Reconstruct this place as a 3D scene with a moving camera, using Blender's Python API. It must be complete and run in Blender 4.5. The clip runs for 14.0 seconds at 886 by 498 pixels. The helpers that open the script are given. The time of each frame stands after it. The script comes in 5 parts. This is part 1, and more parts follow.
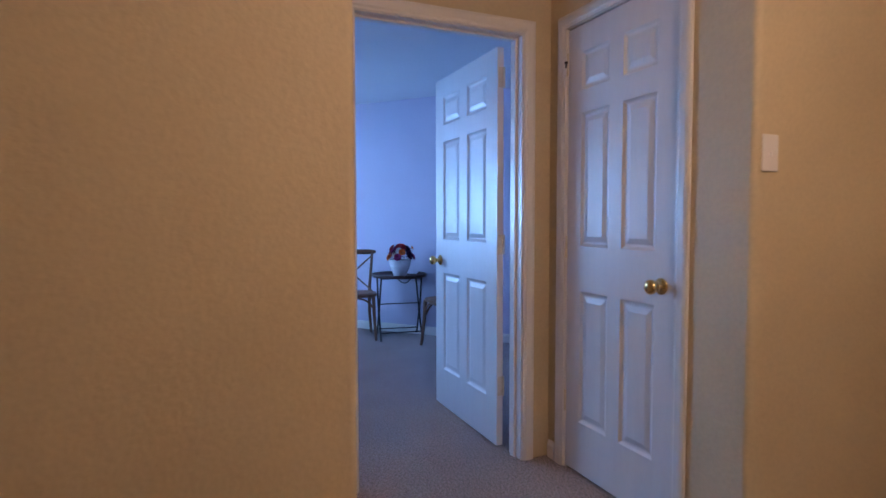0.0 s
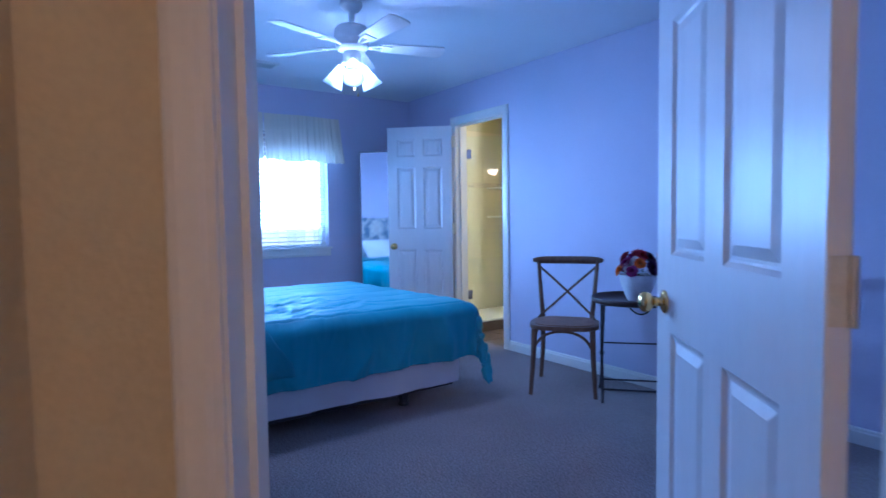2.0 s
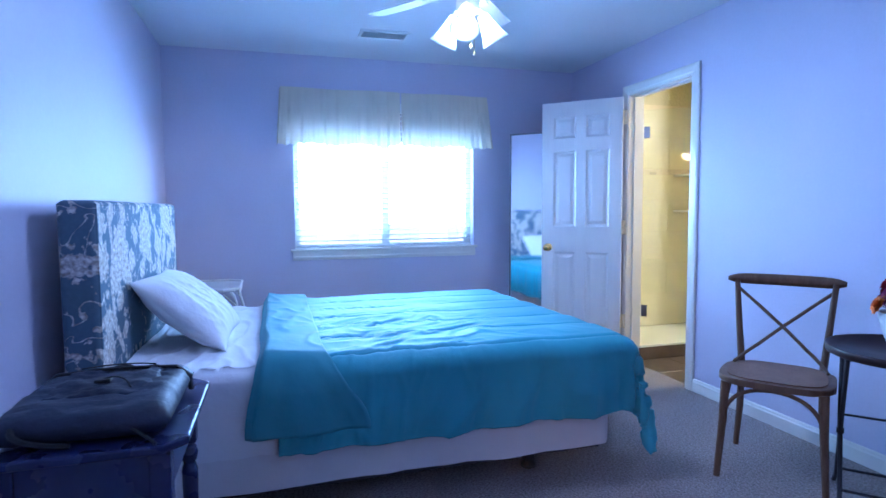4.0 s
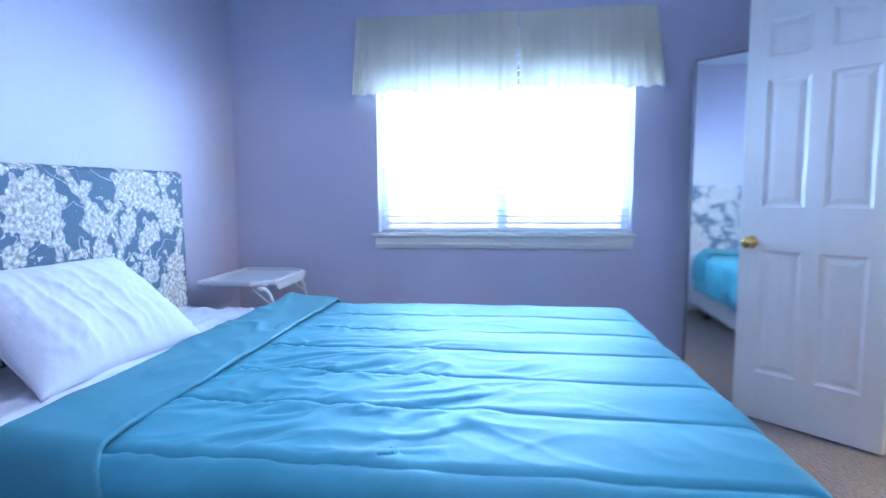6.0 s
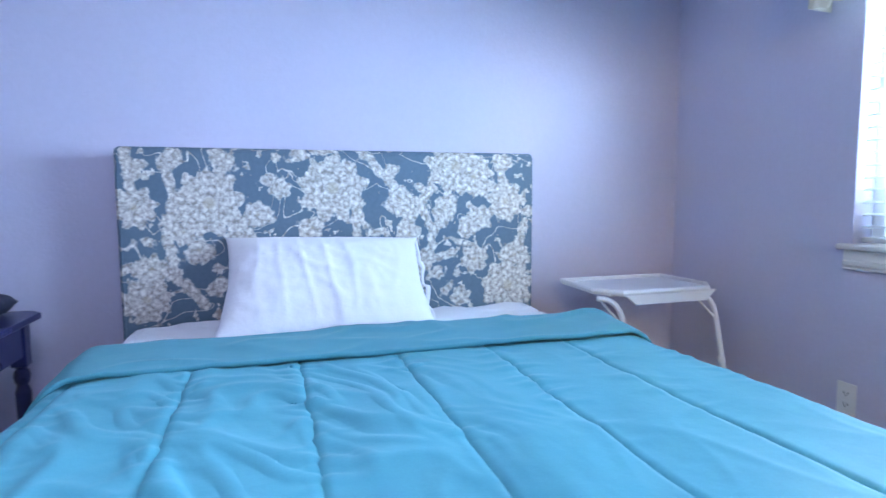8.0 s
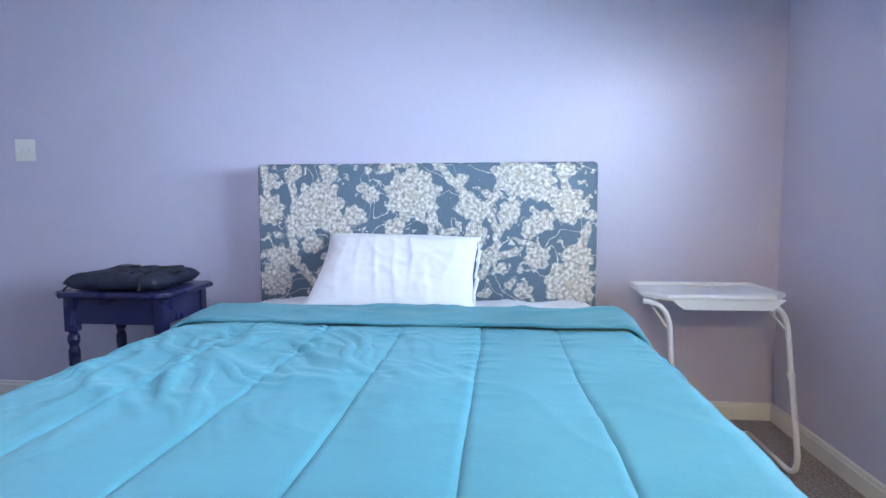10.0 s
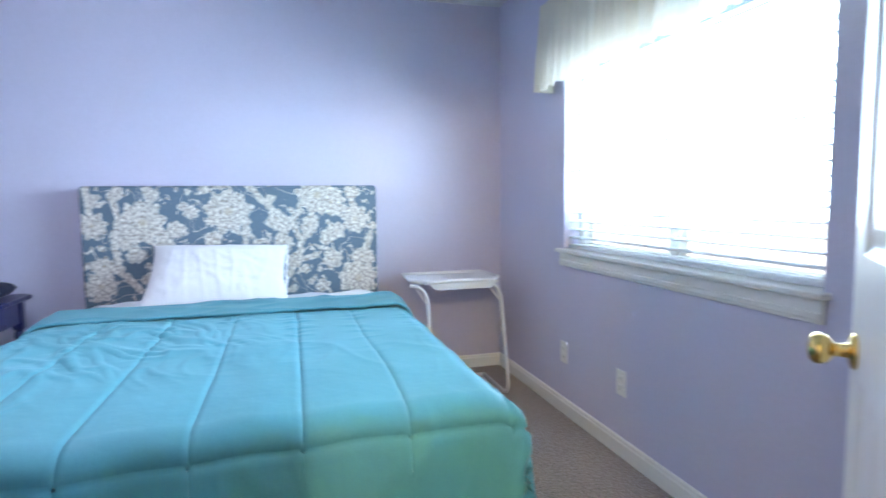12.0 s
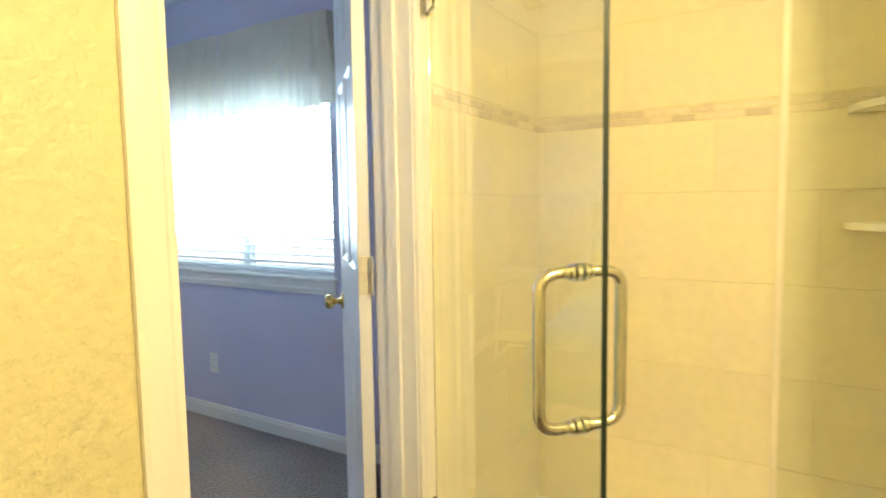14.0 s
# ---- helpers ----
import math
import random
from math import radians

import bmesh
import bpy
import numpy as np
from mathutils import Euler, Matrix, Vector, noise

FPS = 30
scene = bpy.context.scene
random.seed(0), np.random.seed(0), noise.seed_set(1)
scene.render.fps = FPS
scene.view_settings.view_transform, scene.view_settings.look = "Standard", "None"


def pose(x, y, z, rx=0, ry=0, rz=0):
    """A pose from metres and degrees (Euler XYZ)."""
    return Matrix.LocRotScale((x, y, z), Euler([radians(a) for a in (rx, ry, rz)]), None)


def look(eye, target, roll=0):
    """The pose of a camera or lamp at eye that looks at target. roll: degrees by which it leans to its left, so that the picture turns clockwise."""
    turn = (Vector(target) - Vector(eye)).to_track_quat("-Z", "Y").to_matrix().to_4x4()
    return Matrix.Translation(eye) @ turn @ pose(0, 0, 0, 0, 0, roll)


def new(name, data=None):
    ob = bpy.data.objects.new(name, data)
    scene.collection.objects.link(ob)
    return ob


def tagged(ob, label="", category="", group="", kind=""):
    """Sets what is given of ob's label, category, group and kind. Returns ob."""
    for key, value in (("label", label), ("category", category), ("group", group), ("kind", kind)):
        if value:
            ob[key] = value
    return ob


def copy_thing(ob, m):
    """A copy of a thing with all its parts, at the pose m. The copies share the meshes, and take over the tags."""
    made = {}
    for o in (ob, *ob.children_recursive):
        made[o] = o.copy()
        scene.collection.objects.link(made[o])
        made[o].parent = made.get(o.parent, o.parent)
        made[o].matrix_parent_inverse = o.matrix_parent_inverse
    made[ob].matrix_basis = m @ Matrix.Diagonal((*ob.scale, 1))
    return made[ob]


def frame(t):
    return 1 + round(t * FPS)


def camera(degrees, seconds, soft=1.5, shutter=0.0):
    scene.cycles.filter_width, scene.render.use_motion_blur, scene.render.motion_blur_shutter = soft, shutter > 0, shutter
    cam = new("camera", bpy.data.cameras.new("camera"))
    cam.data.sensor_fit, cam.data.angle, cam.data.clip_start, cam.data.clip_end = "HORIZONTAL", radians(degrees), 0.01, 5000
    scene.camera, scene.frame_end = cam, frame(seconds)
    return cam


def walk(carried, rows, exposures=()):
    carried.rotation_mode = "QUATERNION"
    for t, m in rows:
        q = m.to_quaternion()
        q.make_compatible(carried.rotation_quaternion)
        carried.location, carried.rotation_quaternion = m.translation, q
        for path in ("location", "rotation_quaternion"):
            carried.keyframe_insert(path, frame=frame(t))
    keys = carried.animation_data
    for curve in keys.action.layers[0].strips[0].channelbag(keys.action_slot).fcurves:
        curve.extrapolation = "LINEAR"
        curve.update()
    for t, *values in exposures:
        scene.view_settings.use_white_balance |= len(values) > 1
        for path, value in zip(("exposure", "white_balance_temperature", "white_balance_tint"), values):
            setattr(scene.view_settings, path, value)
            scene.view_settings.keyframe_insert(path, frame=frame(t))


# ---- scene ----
cam = camera(76.0, 14.0, shutter=0.35)
PATH = [
    (0, (0.725, -0.162, 1.176), (-0.166, 1.626, 1.075), -0.1),
    (0.5, (0.595, 0.334, 1.194), (-0.422, 2.052, 1.087), -0.8),
    (1, (0.446, 0.826, 1.18), (-0.84, 2.355, 1.078), -0.6),
    (1.5, (0.279, 1.28, 1.158), (-1.184, 2.64, 1.058), -0.8),
    (2, (0.022, 1.648, 1.162), (-1.609, 2.801, 1.052), -0.8),
    (2.5, (-0.21, 1.898, 1.182), (-1.956, 2.866, 1.065), -0.4),
    (3, (-0.378, 2.092, 1.199), (-2.219, 2.863, 1.076), -0.3),
    (3.2, (-0.423, 2.146, 1.21), (-2.294, 2.84, 1.083), -0.3),
    (5.3, (-1.276, 2.87, 1.173), (-3.235, 3.218, 0.971), -0.4),
    (5.5, (-1.446, 3.0, 1.154), (-3.425, 3.211, 0.958), -0.3),
    (6, (-1.866, 3.34, 1.142), (-3.838, 3.08, 0.941), -0.4),
    (6.5, (-2.273, 3.627, 1.123), (-4.117, 2.875, 0.934), -0.4),
    (7, (-2.642, 3.827, 1.089), (-4.176, 2.558, 0.904), -0.4),
    (7.5, (-2.98, 3.89, 1.076), (-4.081, 2.231, 0.884), -0.2),
    (8, (-3.326, 3.986, 1.06), (-3.899, 2.078, 0.879), -0.3),
    (8.5, (-3.649, 4.067, 1.046), (-3.8, 2.08, 0.88), -0.2),
    (8.7, (-3.723, 4.097, 1.044), (-3.738, 2.104, 0.877), -0.5),
    (10.8, (-4.015, 4.647, 1.087), (-3.809, 2.664, 0.934), -0.1),
    (11, (-4.026, 4.723, 1.101), (-3.824, 2.739, 0.949), -0.1),
    (11.5, (-3.997, 4.996, 1.11), (-3.98, 3.001, 0.962), -0.2),
    (12, (-3.868, 5.206, 1.154), (-4.399, 3.286, 0.980), -0.6),
    (12.5, (-3.835, 5.389, 1.181), (-4.710, 3.598, 1.016), -0.7),
    (13, (-3.606, 5.599, 1.222), (-4.811, 4.011, 1.060), -0.4),
    (13.5, (-3.367, 5.818, 1.243), (-4.850, 4.486, 1.078), -0.7),
    (14, (-3.171, 5.904, 1.252), (-4.879, 4.876, 1.090), -0.9),
]
EXPOSURES = [
    (0, 0.14, 4650, 16), (0.5, 0.14, 4640, 18), (1, 0.04, 4580, 18), (2, -0.03, 4330, 20), (3.2, 0.32, 4480, 20), (5.5, 0.54, 5250, 18), (7.5, 0.46, 5820, 18), (8.7, 0.52, 6500, 18), (11, 0.60, 7200, 18), (12, 0.68, 7000, 14), (13, 0.42, 6550, 10), (14, 0.44, 6850, 8),
]
walk(cam, [(t, look(eye, target, roll)) for t, eye, target, roll in PATH], exposures=EXPOSURES)

# ---- world and lights ----
world = bpy.data.worlds.new("sky")
scene.world = world
world.use_nodes = True
wn, wl = world.node_tree.nodes, world.node_tree.links
sky = wn.new("ShaderNodeTexSky")
sky.sky_type, sky.sun_disc = "NISHITA", False
sky.sun_elevation, sky.sun_rotation = radians(42), radians(108)
wl.new(sky.outputs[0], wn["Background"].inputs[0])
wn["Background"].inputs[1].default_value = 0.15


def lamp(name, kind, m, power, color, size=0.1, size_y=None, spread=None):
    data = bpy.data.lights.new(name, kind)
    data.energy, data.color = power, color
    if kind == "AREA":
        data.shape, data.size, data.size_y = "RECTANGLE", size, size_y or size
        if spread:
            data.spread = radians(spread)
    elif kind == "SUN":
        data.angle = radians(size)
    else:
        data.shadow_soft_size = size
    ob = new(name, data)
    ob.matrix_world = m
    return ob


COOL, DAY, WARM = (0.66, 0.74, 1.0), (0.5, 0.74, 1.0), (1.0, 0.56, 0.27)
BATHWARM = (1.0, 0.81, 0.49)
FAN = Vector((-3.04, 3.18, 0))
lamp("sun", "SUN", look((0, 0, 10), (-10.5, 3.5, 0)), 5.0, (1, 0.96, 0.9), 0.5)
lamp("window_daylight", "AREA", look((-5.42, 3.245, 1.425), (0, 3.245, 1.30)), 65, DAY, 1.45, 0.71, 165)
lamp("hall_lamp", "POINT", pose(1.48, 0.52, 2.24), 34, WARM, 0.12)
lamp("bath_lamp", "POINT", pose(-3.48, 6.72, 2.17), 94, BATHWARM, 0.10)

# ---- helpers of this scene ----
CEIL = 2.42
NICHE = pose(0, 0, 0, 0, 0, 50)


def link(name, bm, material, parent=None, m=None, smooth=False, label=""):
    me = bpy.data.meshes.new(name)
    bmesh.ops.recalc_face_normals(bm, faces=bm.faces)
    bm.to_mesh(me)
    bm.free()
    if smooth:
        me.polygons.foreach_set("use_smooth", [True] * len(me.polygons))
        me.update()
    for mt in (material if isinstance(material, (list, tuple)) else [material]):
        me.materials.append(mt)
    ob = new(name, me)
    if parent is not None:
        ob.parent = parent
    if m is not None:
        ob.matrix_basis = m
    if label:
        ob["label"] = label
    return ob


def part(name, bm, material, parent, label="", m=None, smooth=False):
    return link(name, bm, material, parent, m, smooth, label)


def empty(name, m, label, category, group=""):
    ob = new(name)
    ob.matrix_basis = m
    ob.empty_display_size = 0.1
    return tagged(ob, label, category, group)


def box(bm, x0, y0, z0, x1, y1, z1, bevel=0.0, seg=2, m=None):
    vs = [bm.verts.new((x, y, z)) for x in (x0, x1) for y in (y0, y1) for z in (z0, z1)]
    q = [(0, 1, 3, 2), (4, 6, 7, 5), (0, 4, 5, 1), (2, 3, 7, 6), (0, 2, 6, 4), (1, 5, 7, 3)]
    fs = [bm.faces.new([vs[i] for i in f]) for f in q]
    if bevel:
        es = list({e for f in fs for e in f.edges})
        r = bmesh.ops.bevel(bm, geom=es, offset=bevel, segments=seg, profile=0.5, affect="EDGES")
        vs = list({v for f in r["faces"] for v in f.verts} | {v for v in vs if v.is_valid})
    if m is not None:
        bmesh.ops.transform(bm, matrix=m, verts=[v for v in vs if v.is_valid])
    return vs


def boxes(*rows, bevel=0.0):
    bm = bmesh.new()
    for r in rows:
        box(bm, *r, bevel=bevel)
    return bm


def tube(bm, pts, r, n=8, closed=False, radii=None):
    """A round bar along points."""
    pts = [Vector(p) for p in pts]
    rings, k = [], len(pts)
    up = Vector((0, 0, 1))
    prev = None
    for i, p in enumerate(pts):
        a = pts[(i - 1) % k] if (closed or i) else p
        b = pts[(i + 1) % k] if (closed or i < k - 1) else p
        d = (b - a).normalized()
        if prev is None:
            s = d.cross(up if abs(d.z) < 0.95 else Vector((1, 0, 0))).normalized()
        else:
            s = (prev - d * prev.dot(d)).normalized()
        prev = s
        t = d.cross(s)
        rr = radii[i] if radii else r
        rings.append([bm.verts.new(p + rr * (math.cos(2 * math.pi * j / n) * s + math.sin(2 * math.pi * j / n) * t)) for j in range(n)])
    for i in range(k if closed else k - 1):
        for j in range(n):
            bm.faces.new([rings[i][j], rings[i][(j + 1) % n], rings[(i + 1) % k][(j + 1) % n], rings[(i + 1) % k][j]])
    if not closed:
        bm.faces.new(rings[0])
        bm.faces.new(rings[-1])
    return bm


def lathe(bm, profile, n=24, at=(0, 0, 0), cap=True):
    """Turn (r, z) pairs about z."""
    rings = []
    for r, z in profile:
        rings.append([bm.verts.new((at[0] + max(r, 1e-4) * math.cos(2 * math.pi * j / n), at[1] + max(r, 1e-4) * math.sin(2 * math.pi * j / n), at[2] + z)) for j in range(n)])
    for i in range(len(rings) - 1):
        for j in range(n):
            bm.faces.new([rings[i][j], rings[i][(j + 1) % n], rings[i + 1][(j + 1) % n], rings[i + 1][j]])
    if cap:
        bm.faces.new(rings[0])
        bm.faces.new(rings[-1])
    return bm


def arc(p0, p1, p2, n=8):
    """A smooth bend from p0 by p1 to p2."""
    p0, p1, p2 = Vector(p0), Vector(p1), Vector(p2)
    return [(1 - t) ** 2 * p0 + 2 * t * (1 - t) * p1 + t * t * p2 for t in [i / n for i in range(n + 1)]]


def prism(bm, outline, z0, z1):
    lo = [bm.verts.new((x, y, z0)) for x, y in outline]
    hi = [bm.verts.new((x, y, z1)) for x, y in outline]
    k = len(outline)
    bm.faces.new(lo)
    bm.faces.new(hi)
    for i in range(k):
        bm.faces.new([lo[i], lo[(i + 1) % k], hi[(i + 1) % k], hi[i]])
    return bm


def smooth01(t):
    t = min(1.0, max(0.0, t))
    return t * t * (3 - 2 * t)


# ---- materials ----
def nodes_of(name):
    mt = bpy.data.materials.new(name)
    mt.use_nodes = True
    nt = mt.node_tree
    return mt, nt.nodes, nt.links, nt.nodes["Principled BSDF"]


def surface(name, color, rough=0.6, vary=0.08, scale=3.0, grain=0.0, grain_scale=120.0, bump=0.0, bump_scale=200.0, bump_dist=0.002,
            metal=0.0, stretch=(1, 1, 1), second=None, sheen=0.0, spec=0.5, trans=0.0, coat=0.0, object_random=0.0):
    """A plain surface with stains at one scale, grain at another, and fine relief."""
    mt, n, l, p = nodes_of(name)
    tc, mp = n.new("ShaderNodeTexCoord"), n.new("ShaderNodeMapping")
    mp.inputs["Scale"].default_value = stretch
    l.new(tc.outputs["Object"], mp.inputs[0])
    big, small = n.new("ShaderNodeTexNoise"), n.new("ShaderNodeTexNoise")
    big.inputs["Scale"].default_value, big.inputs["Detail"].default_value = scale, 4
    small.inputs["Scale"].default_value, small.inputs["Detail"].default_value = grain_scale, 3
    l.new(mp.outputs[0], big.inputs[0])
    l.new(mp.outputs[0], small.inputs[0])
    ramp = n.new("ShaderNodeMix")
    ramp.data_type = "RGBA"
    c2 = second or tuple(c * (1 - vary) for c in color)
    ramp.inputs["A"].default_value = (*[min(1, c * (1 + (0 if second else vary))) for c in color], 1)
    ramp.inputs["B"].default_value = (*c2, 1)
    cr = n.new("ShaderNodeMapRange")
    cr.inputs["From Min"].default_value, cr.inputs["From Max"].default_value = 0.3, 0.7
    l.new(big.outputs[0], cr.inputs[0])
    l.new(cr.outputs[0], ramp.inputs["Factor"])
    out = ramp.outputs["Result"]
    if grain:
        mul = n.new("ShaderNodeMix")
        mul.data_type, mul.blend_type = "RGBA", "MULTIPLY"
        mul.inputs["Factor"].default_value = 1.0
        g = n.new("ShaderNodeMapRange")
        g.inputs["From Min"].default_value, g.inputs["From Max"].default_value = 0.25, 0.75
        g.inputs["To Min"].default_value, g.inputs["To Max"].default_value = 1 - grain, 1 + grain * 0.5
        l.new(small.outputs[0], g.inputs[0])
        l.new(out, mul.inputs["A"])
        l.new(g.outputs[0], mul.inputs["B"])
        out = mul.outputs["Result"]
    if object_random:
        oi, mul2, g2 = n.new("ShaderNodeObjectInfo"), n.new("ShaderNodeMix"), n.new("ShaderNodeMapRange")
        mul2.data_type, mul2.blend_type = "RGBA", "MULTIPLY"
        mul2.inputs["Factor"].default_value = 1.0
        g2.inputs["To Min"].default_value, g2.inputs["To Max"].default_value = 1 - object_random, 1 + object_random
        l.new(oi.outputs["Random"], g2.inputs[0])
        l.new(out, mul2.inputs["A"])
        l.new(g2.outputs[0], mul2.inputs["B"])
        out = mul2.outputs["Result"]
    l.new(out, p.inputs["Base Color"])
    rr = n.new("ShaderNodeMapRange")
    rr.inputs["To Min"].default_value, rr.inputs["To Max"].default_value = max(0.02, rough - 0.06), min(1, rough + 0.06)
    l.new(big.outputs[0], rr.inputs[0])
    l.new(rr.outputs[0], p.inputs["Roughness"])
    p.inputs["Metallic"].default_value = metal
    p.inputs["Specular IOR Level"].default_value = spec
    p.inputs["Sheen Weight"].default_value = sheen
    p.inputs["Coat Weight"].default_value = coat
    if bump:
        b, bt = n.new("ShaderNodeBump"), n.new("ShaderNodeTexNoise")
        bt.inputs["Scale"].default_value, bt.inputs["Detail"].default_value = bump_scale, 3
        l.new(mp.outputs[0], bt.inputs[0])
        l.new(bt.outputs[0], b.inputs["Height"])
        b.inputs["Strength"].default_value, b.inputs["Distance"].default_value = bump, bump_dist
        l.new(b.outputs[0], p.inputs["Normal"])
    if trans:
        tr, mx = n.new("ShaderNodeBsdfTranslucent"), n.new("ShaderNodeMixShader")
        l.new(out, tr.inputs[0])
        mx.inputs[0].default_value = trans
        l.new(p.outputs[0], mx.inputs[1])
        l.new(tr.outputs[0], mx.inputs[2])
        l.new(mx.outputs[0], n["Material Output"].inputs[0])
    return mt


def glowing(name, color, strength):
    mt, n, l, p = nodes_of(name)
    p.inputs["Base Color"].default_value = (*color, 1)
    p.inputs["Emission Color"].default_value = (*color, 1)
    p.inputs["Emission Strength"].default_value = strength
    return mt


def glass(name, tint=(0.96, 1.0, 0.98)):
    mt, n, l, p = nodes_of(name)
    p.inputs["Base Color"].default_value = (*tint, 1)
    p.inputs["Roughness"].default_value = 0.01
    p.inputs["Transmission Weight"].default_value = 1.0
    p.inputs["IOR"].default_value = 1.45
    return mt


M_LAV = surface("lavender_paint", (0.60, 0.58, 0.72), 0.62, 0.03, 1.5, 0.03, 60, 0.35, 90, 0.003)
M_TAN = surface("tan_textured_paint", (0.62, 0.53, 0.335), 0.6, 0.05, 2.0, 0.06, 70, 0.4, 62, 0.004)
M_CREAM = surface("cream_textured_paint", (0.60, 0.555, 0.335), 0.55, 0.03, 2.0, 0.04, 60, 1.0, 42, 0.007)
M_CEIL = surface("ceiling_paint", (0.78, 0.79, 0.82), 0.75, 0.03, 1.2, 0.03, 80, 0.4, 80, 0.003)
M_TRIM = surface("white_gloss_trim", (0.80, 0.78, 0.74), 0.32, 0.03, 4.0, 0.02, 90, 0.05, 60)
M_DOOR = surface("white_door_paint", (0.80, 0.79, 0.78), 0.34, 0.02, 3.0, 0.03, 30, 0.15, 40, 0.001, stretch=(8, 8, 1))
M_CARPET = surface("grey_brown_carpet", (0.36, 0.30, 0.275), 0.95, 0.10, 2.5, 0.75, 95, 1.0, 110, 0.010, sheen=0.3, spec=0.1)
M_BRASS = surface("polished_brass", (0.80, 0.58, 0.22), 0.18, 0.08, 20, metal=1.0)
M_HINGE = surface("painted_hinge", (0.72, 0.66, 0.50), 0.35, 0.08, 30, 0.05, 200, 0.1, 80)
M_CHROME = surface("chrome", (0.75, 0.74, 0.72), 0.12, 0.05, 20, metal=1.0)
M_PLATE = surface("white_plastic_plate", (0.82, 0.81, 0.80), 0.35, 0.02, 10)
M_DARK = surface("dark_slot", (0.02, 0.02, 0.02), 0.5, 0.1, 20)
M_TEAL = surface("teal_comforter_fabric", (0.072, 0.325, 0.395), 0.58, 0.06, 3.0, 0.06, 300, 0.22, 22, 0.006, sheen=0.08, spec=0.35)
M_TEALB = surface("teal_comforter_reverse", (0.070, 0.275, 0.33), 0.65, 0.06, 3.0, 0.06, 300, 0.25, 18, 0.007, sheen=0.08, spec=0.3)
M_SHEET = surface("white_cotton", (0.80, 0.79, 0.82), 0.85, 0.03, 4.0, 0.04, 300, 0.4, 14, 0.012, sheen=0.2)
M_TICK = surface("white_box_spring_cloth", (0.74, 0.72, 0.74), 0.85, 0.05, 4.0, 0.06, 300, 0.3, 20, 0.006)
M_STEEL = surface("black_steel", (0.025, 0.025, 0.03), 0.45, 0.2, 20, 0.1, 200, 0.1, 200)
M_NAVY = surface("navy_painted_wood", (0.018, 0.022, 0.085), 0.28, 0.15, 6, 0.1, 60, 0.1, 40, 0.001)
M_BAG = surface("navy_nylon", (0.016, 0.020, 0.045), 0.62, 0.2, 12, 0.2, 500, 0.5, 40, 0.006)
M_STRAP = surface("black_webbing", (0.012, 0.012, 0.015), 0.6, 0.2, 30, 0.2, 400, 0.3, 300)
M_WPLAST = surface("white_plastic", (0.80, 0.80, 0.82), 0.35, 0.02, 8, 0.02, 200, 0.05, 150)
M_OAK = surface("brown_oak", (0.20, 0.115, 0.065), 0.45, 0.2, 6, 0.25, 60, 0.2, 60, 0.001, stretch=(6, 6, 1), second=(0.13, 0.07, 0.04))
M_RATTAN = surface("woven_seat", (0.24, 0.14, 0.09), 0.6, 0.15, 8, 0.35, 220, 0.6, 220, 0.002)
M_TTOP = surface("dark_brown_tray_metal", (0.05, 0.028, 0.025), 0.4, 0.2, 10, 0.2, 120, 0.2, 100)
M_POT = surface("white_woven_ceramic", (0.72, 0.71, 0.72), 0.5, 0.06, 10, 0.08, 60, 0.3, 50, 0.003)
M_GREY = surface("grey_metal", (0.30, 0.30, 0.33), 0.35, 0.1, 20, metal=0.8)
M_MIRROR = surface("mirror_silver", (0.92, 0.93, 0.94), 0.02, 0.0, 5, metal=1.0)
M_GLASS, M_PANE = glass("shower_glass", (0.93, 1.0, 0.96)), glass("window_glass")
M_GEDGE = surface("green_glass_edge", (0.006, 0.016, 0.012), 0.35, 0.1, 20)
M_TILE = surface("cream_stone_tile", (0.820, 0.739, 0.464), 0.18, 0.10, 2.2, 0.05, 25, 0.05, 30, 0.002, second=(0.76, 0.68, 0.52), object_random=0.02)
M_SEAL = surface("cloudy_plastic_seal", (0.93, 0.88, 0.76), 0.4, 0.05, 10, trans=0.7)
M_GROUT = surface("cream_grout", (0.700, 0.611, 0.376), 0.8, 0.1, 20, 0.1, 200)
M_MOSAIC = surface("mosaic_tile", (0.66, 0.57, 0.42), 0.2, 0.15, 8, 0.1, 60, object_random=0.16)
M_FTILE = surface("brown_floor_tile", (0.12, 0.085, 0.06), 0.3, 0.25, 5, 0.15, 60, 0.1, 60, object_random=0.08)
M_FGROUT = surface("floor_grout", (0.30, 0.25, 0.20), 0.85, 0.1, 20, 0.1, 200)
M_PAN = surface("white_shower_pan", (0.82, 0.80, 0.72), 0.3, 0.04, 6)
M_FANW = surface("white_fan_enamel", (0.80, 0.80, 0.80), 0.35, 0.03, 6)
M_BLADE = surface("white_fan_blade", (0.78, 0.77, 0.75), 0.42, 0.05, 8, 0.06, 60, stretch=(1, 8, 1))
M_SHADE = surface("frosted_glass_shade", (0.9, 0.92, 0.95), 0.35, 0.03, 8, trans=0.75)
M_BULB = glowing("bulb", (0.86, 0.93, 1.0), 30)
M_WBULB = glowing("warm_bulb", (1.0, 0.83, 0.55), 25)
M_VAL = surface("cream_valance_cloth", (0.72, 0.67, 0.56), 0.9, 0.05, 5, 0.1, 400, 0.3, 200, trans=0.22, sheen=0.2)
M_BLIND = surface("white_blind_slat", (0.82, 0.83, 0.84), 0.4, 0.03, 6, trans=0.4)
M_FENCE = surface("pale_fence_board", (0.86, 0.86, 0.86), 0.85, 0.10, 3, 0.15, 60, 0.4, 60, object_random=0.2)
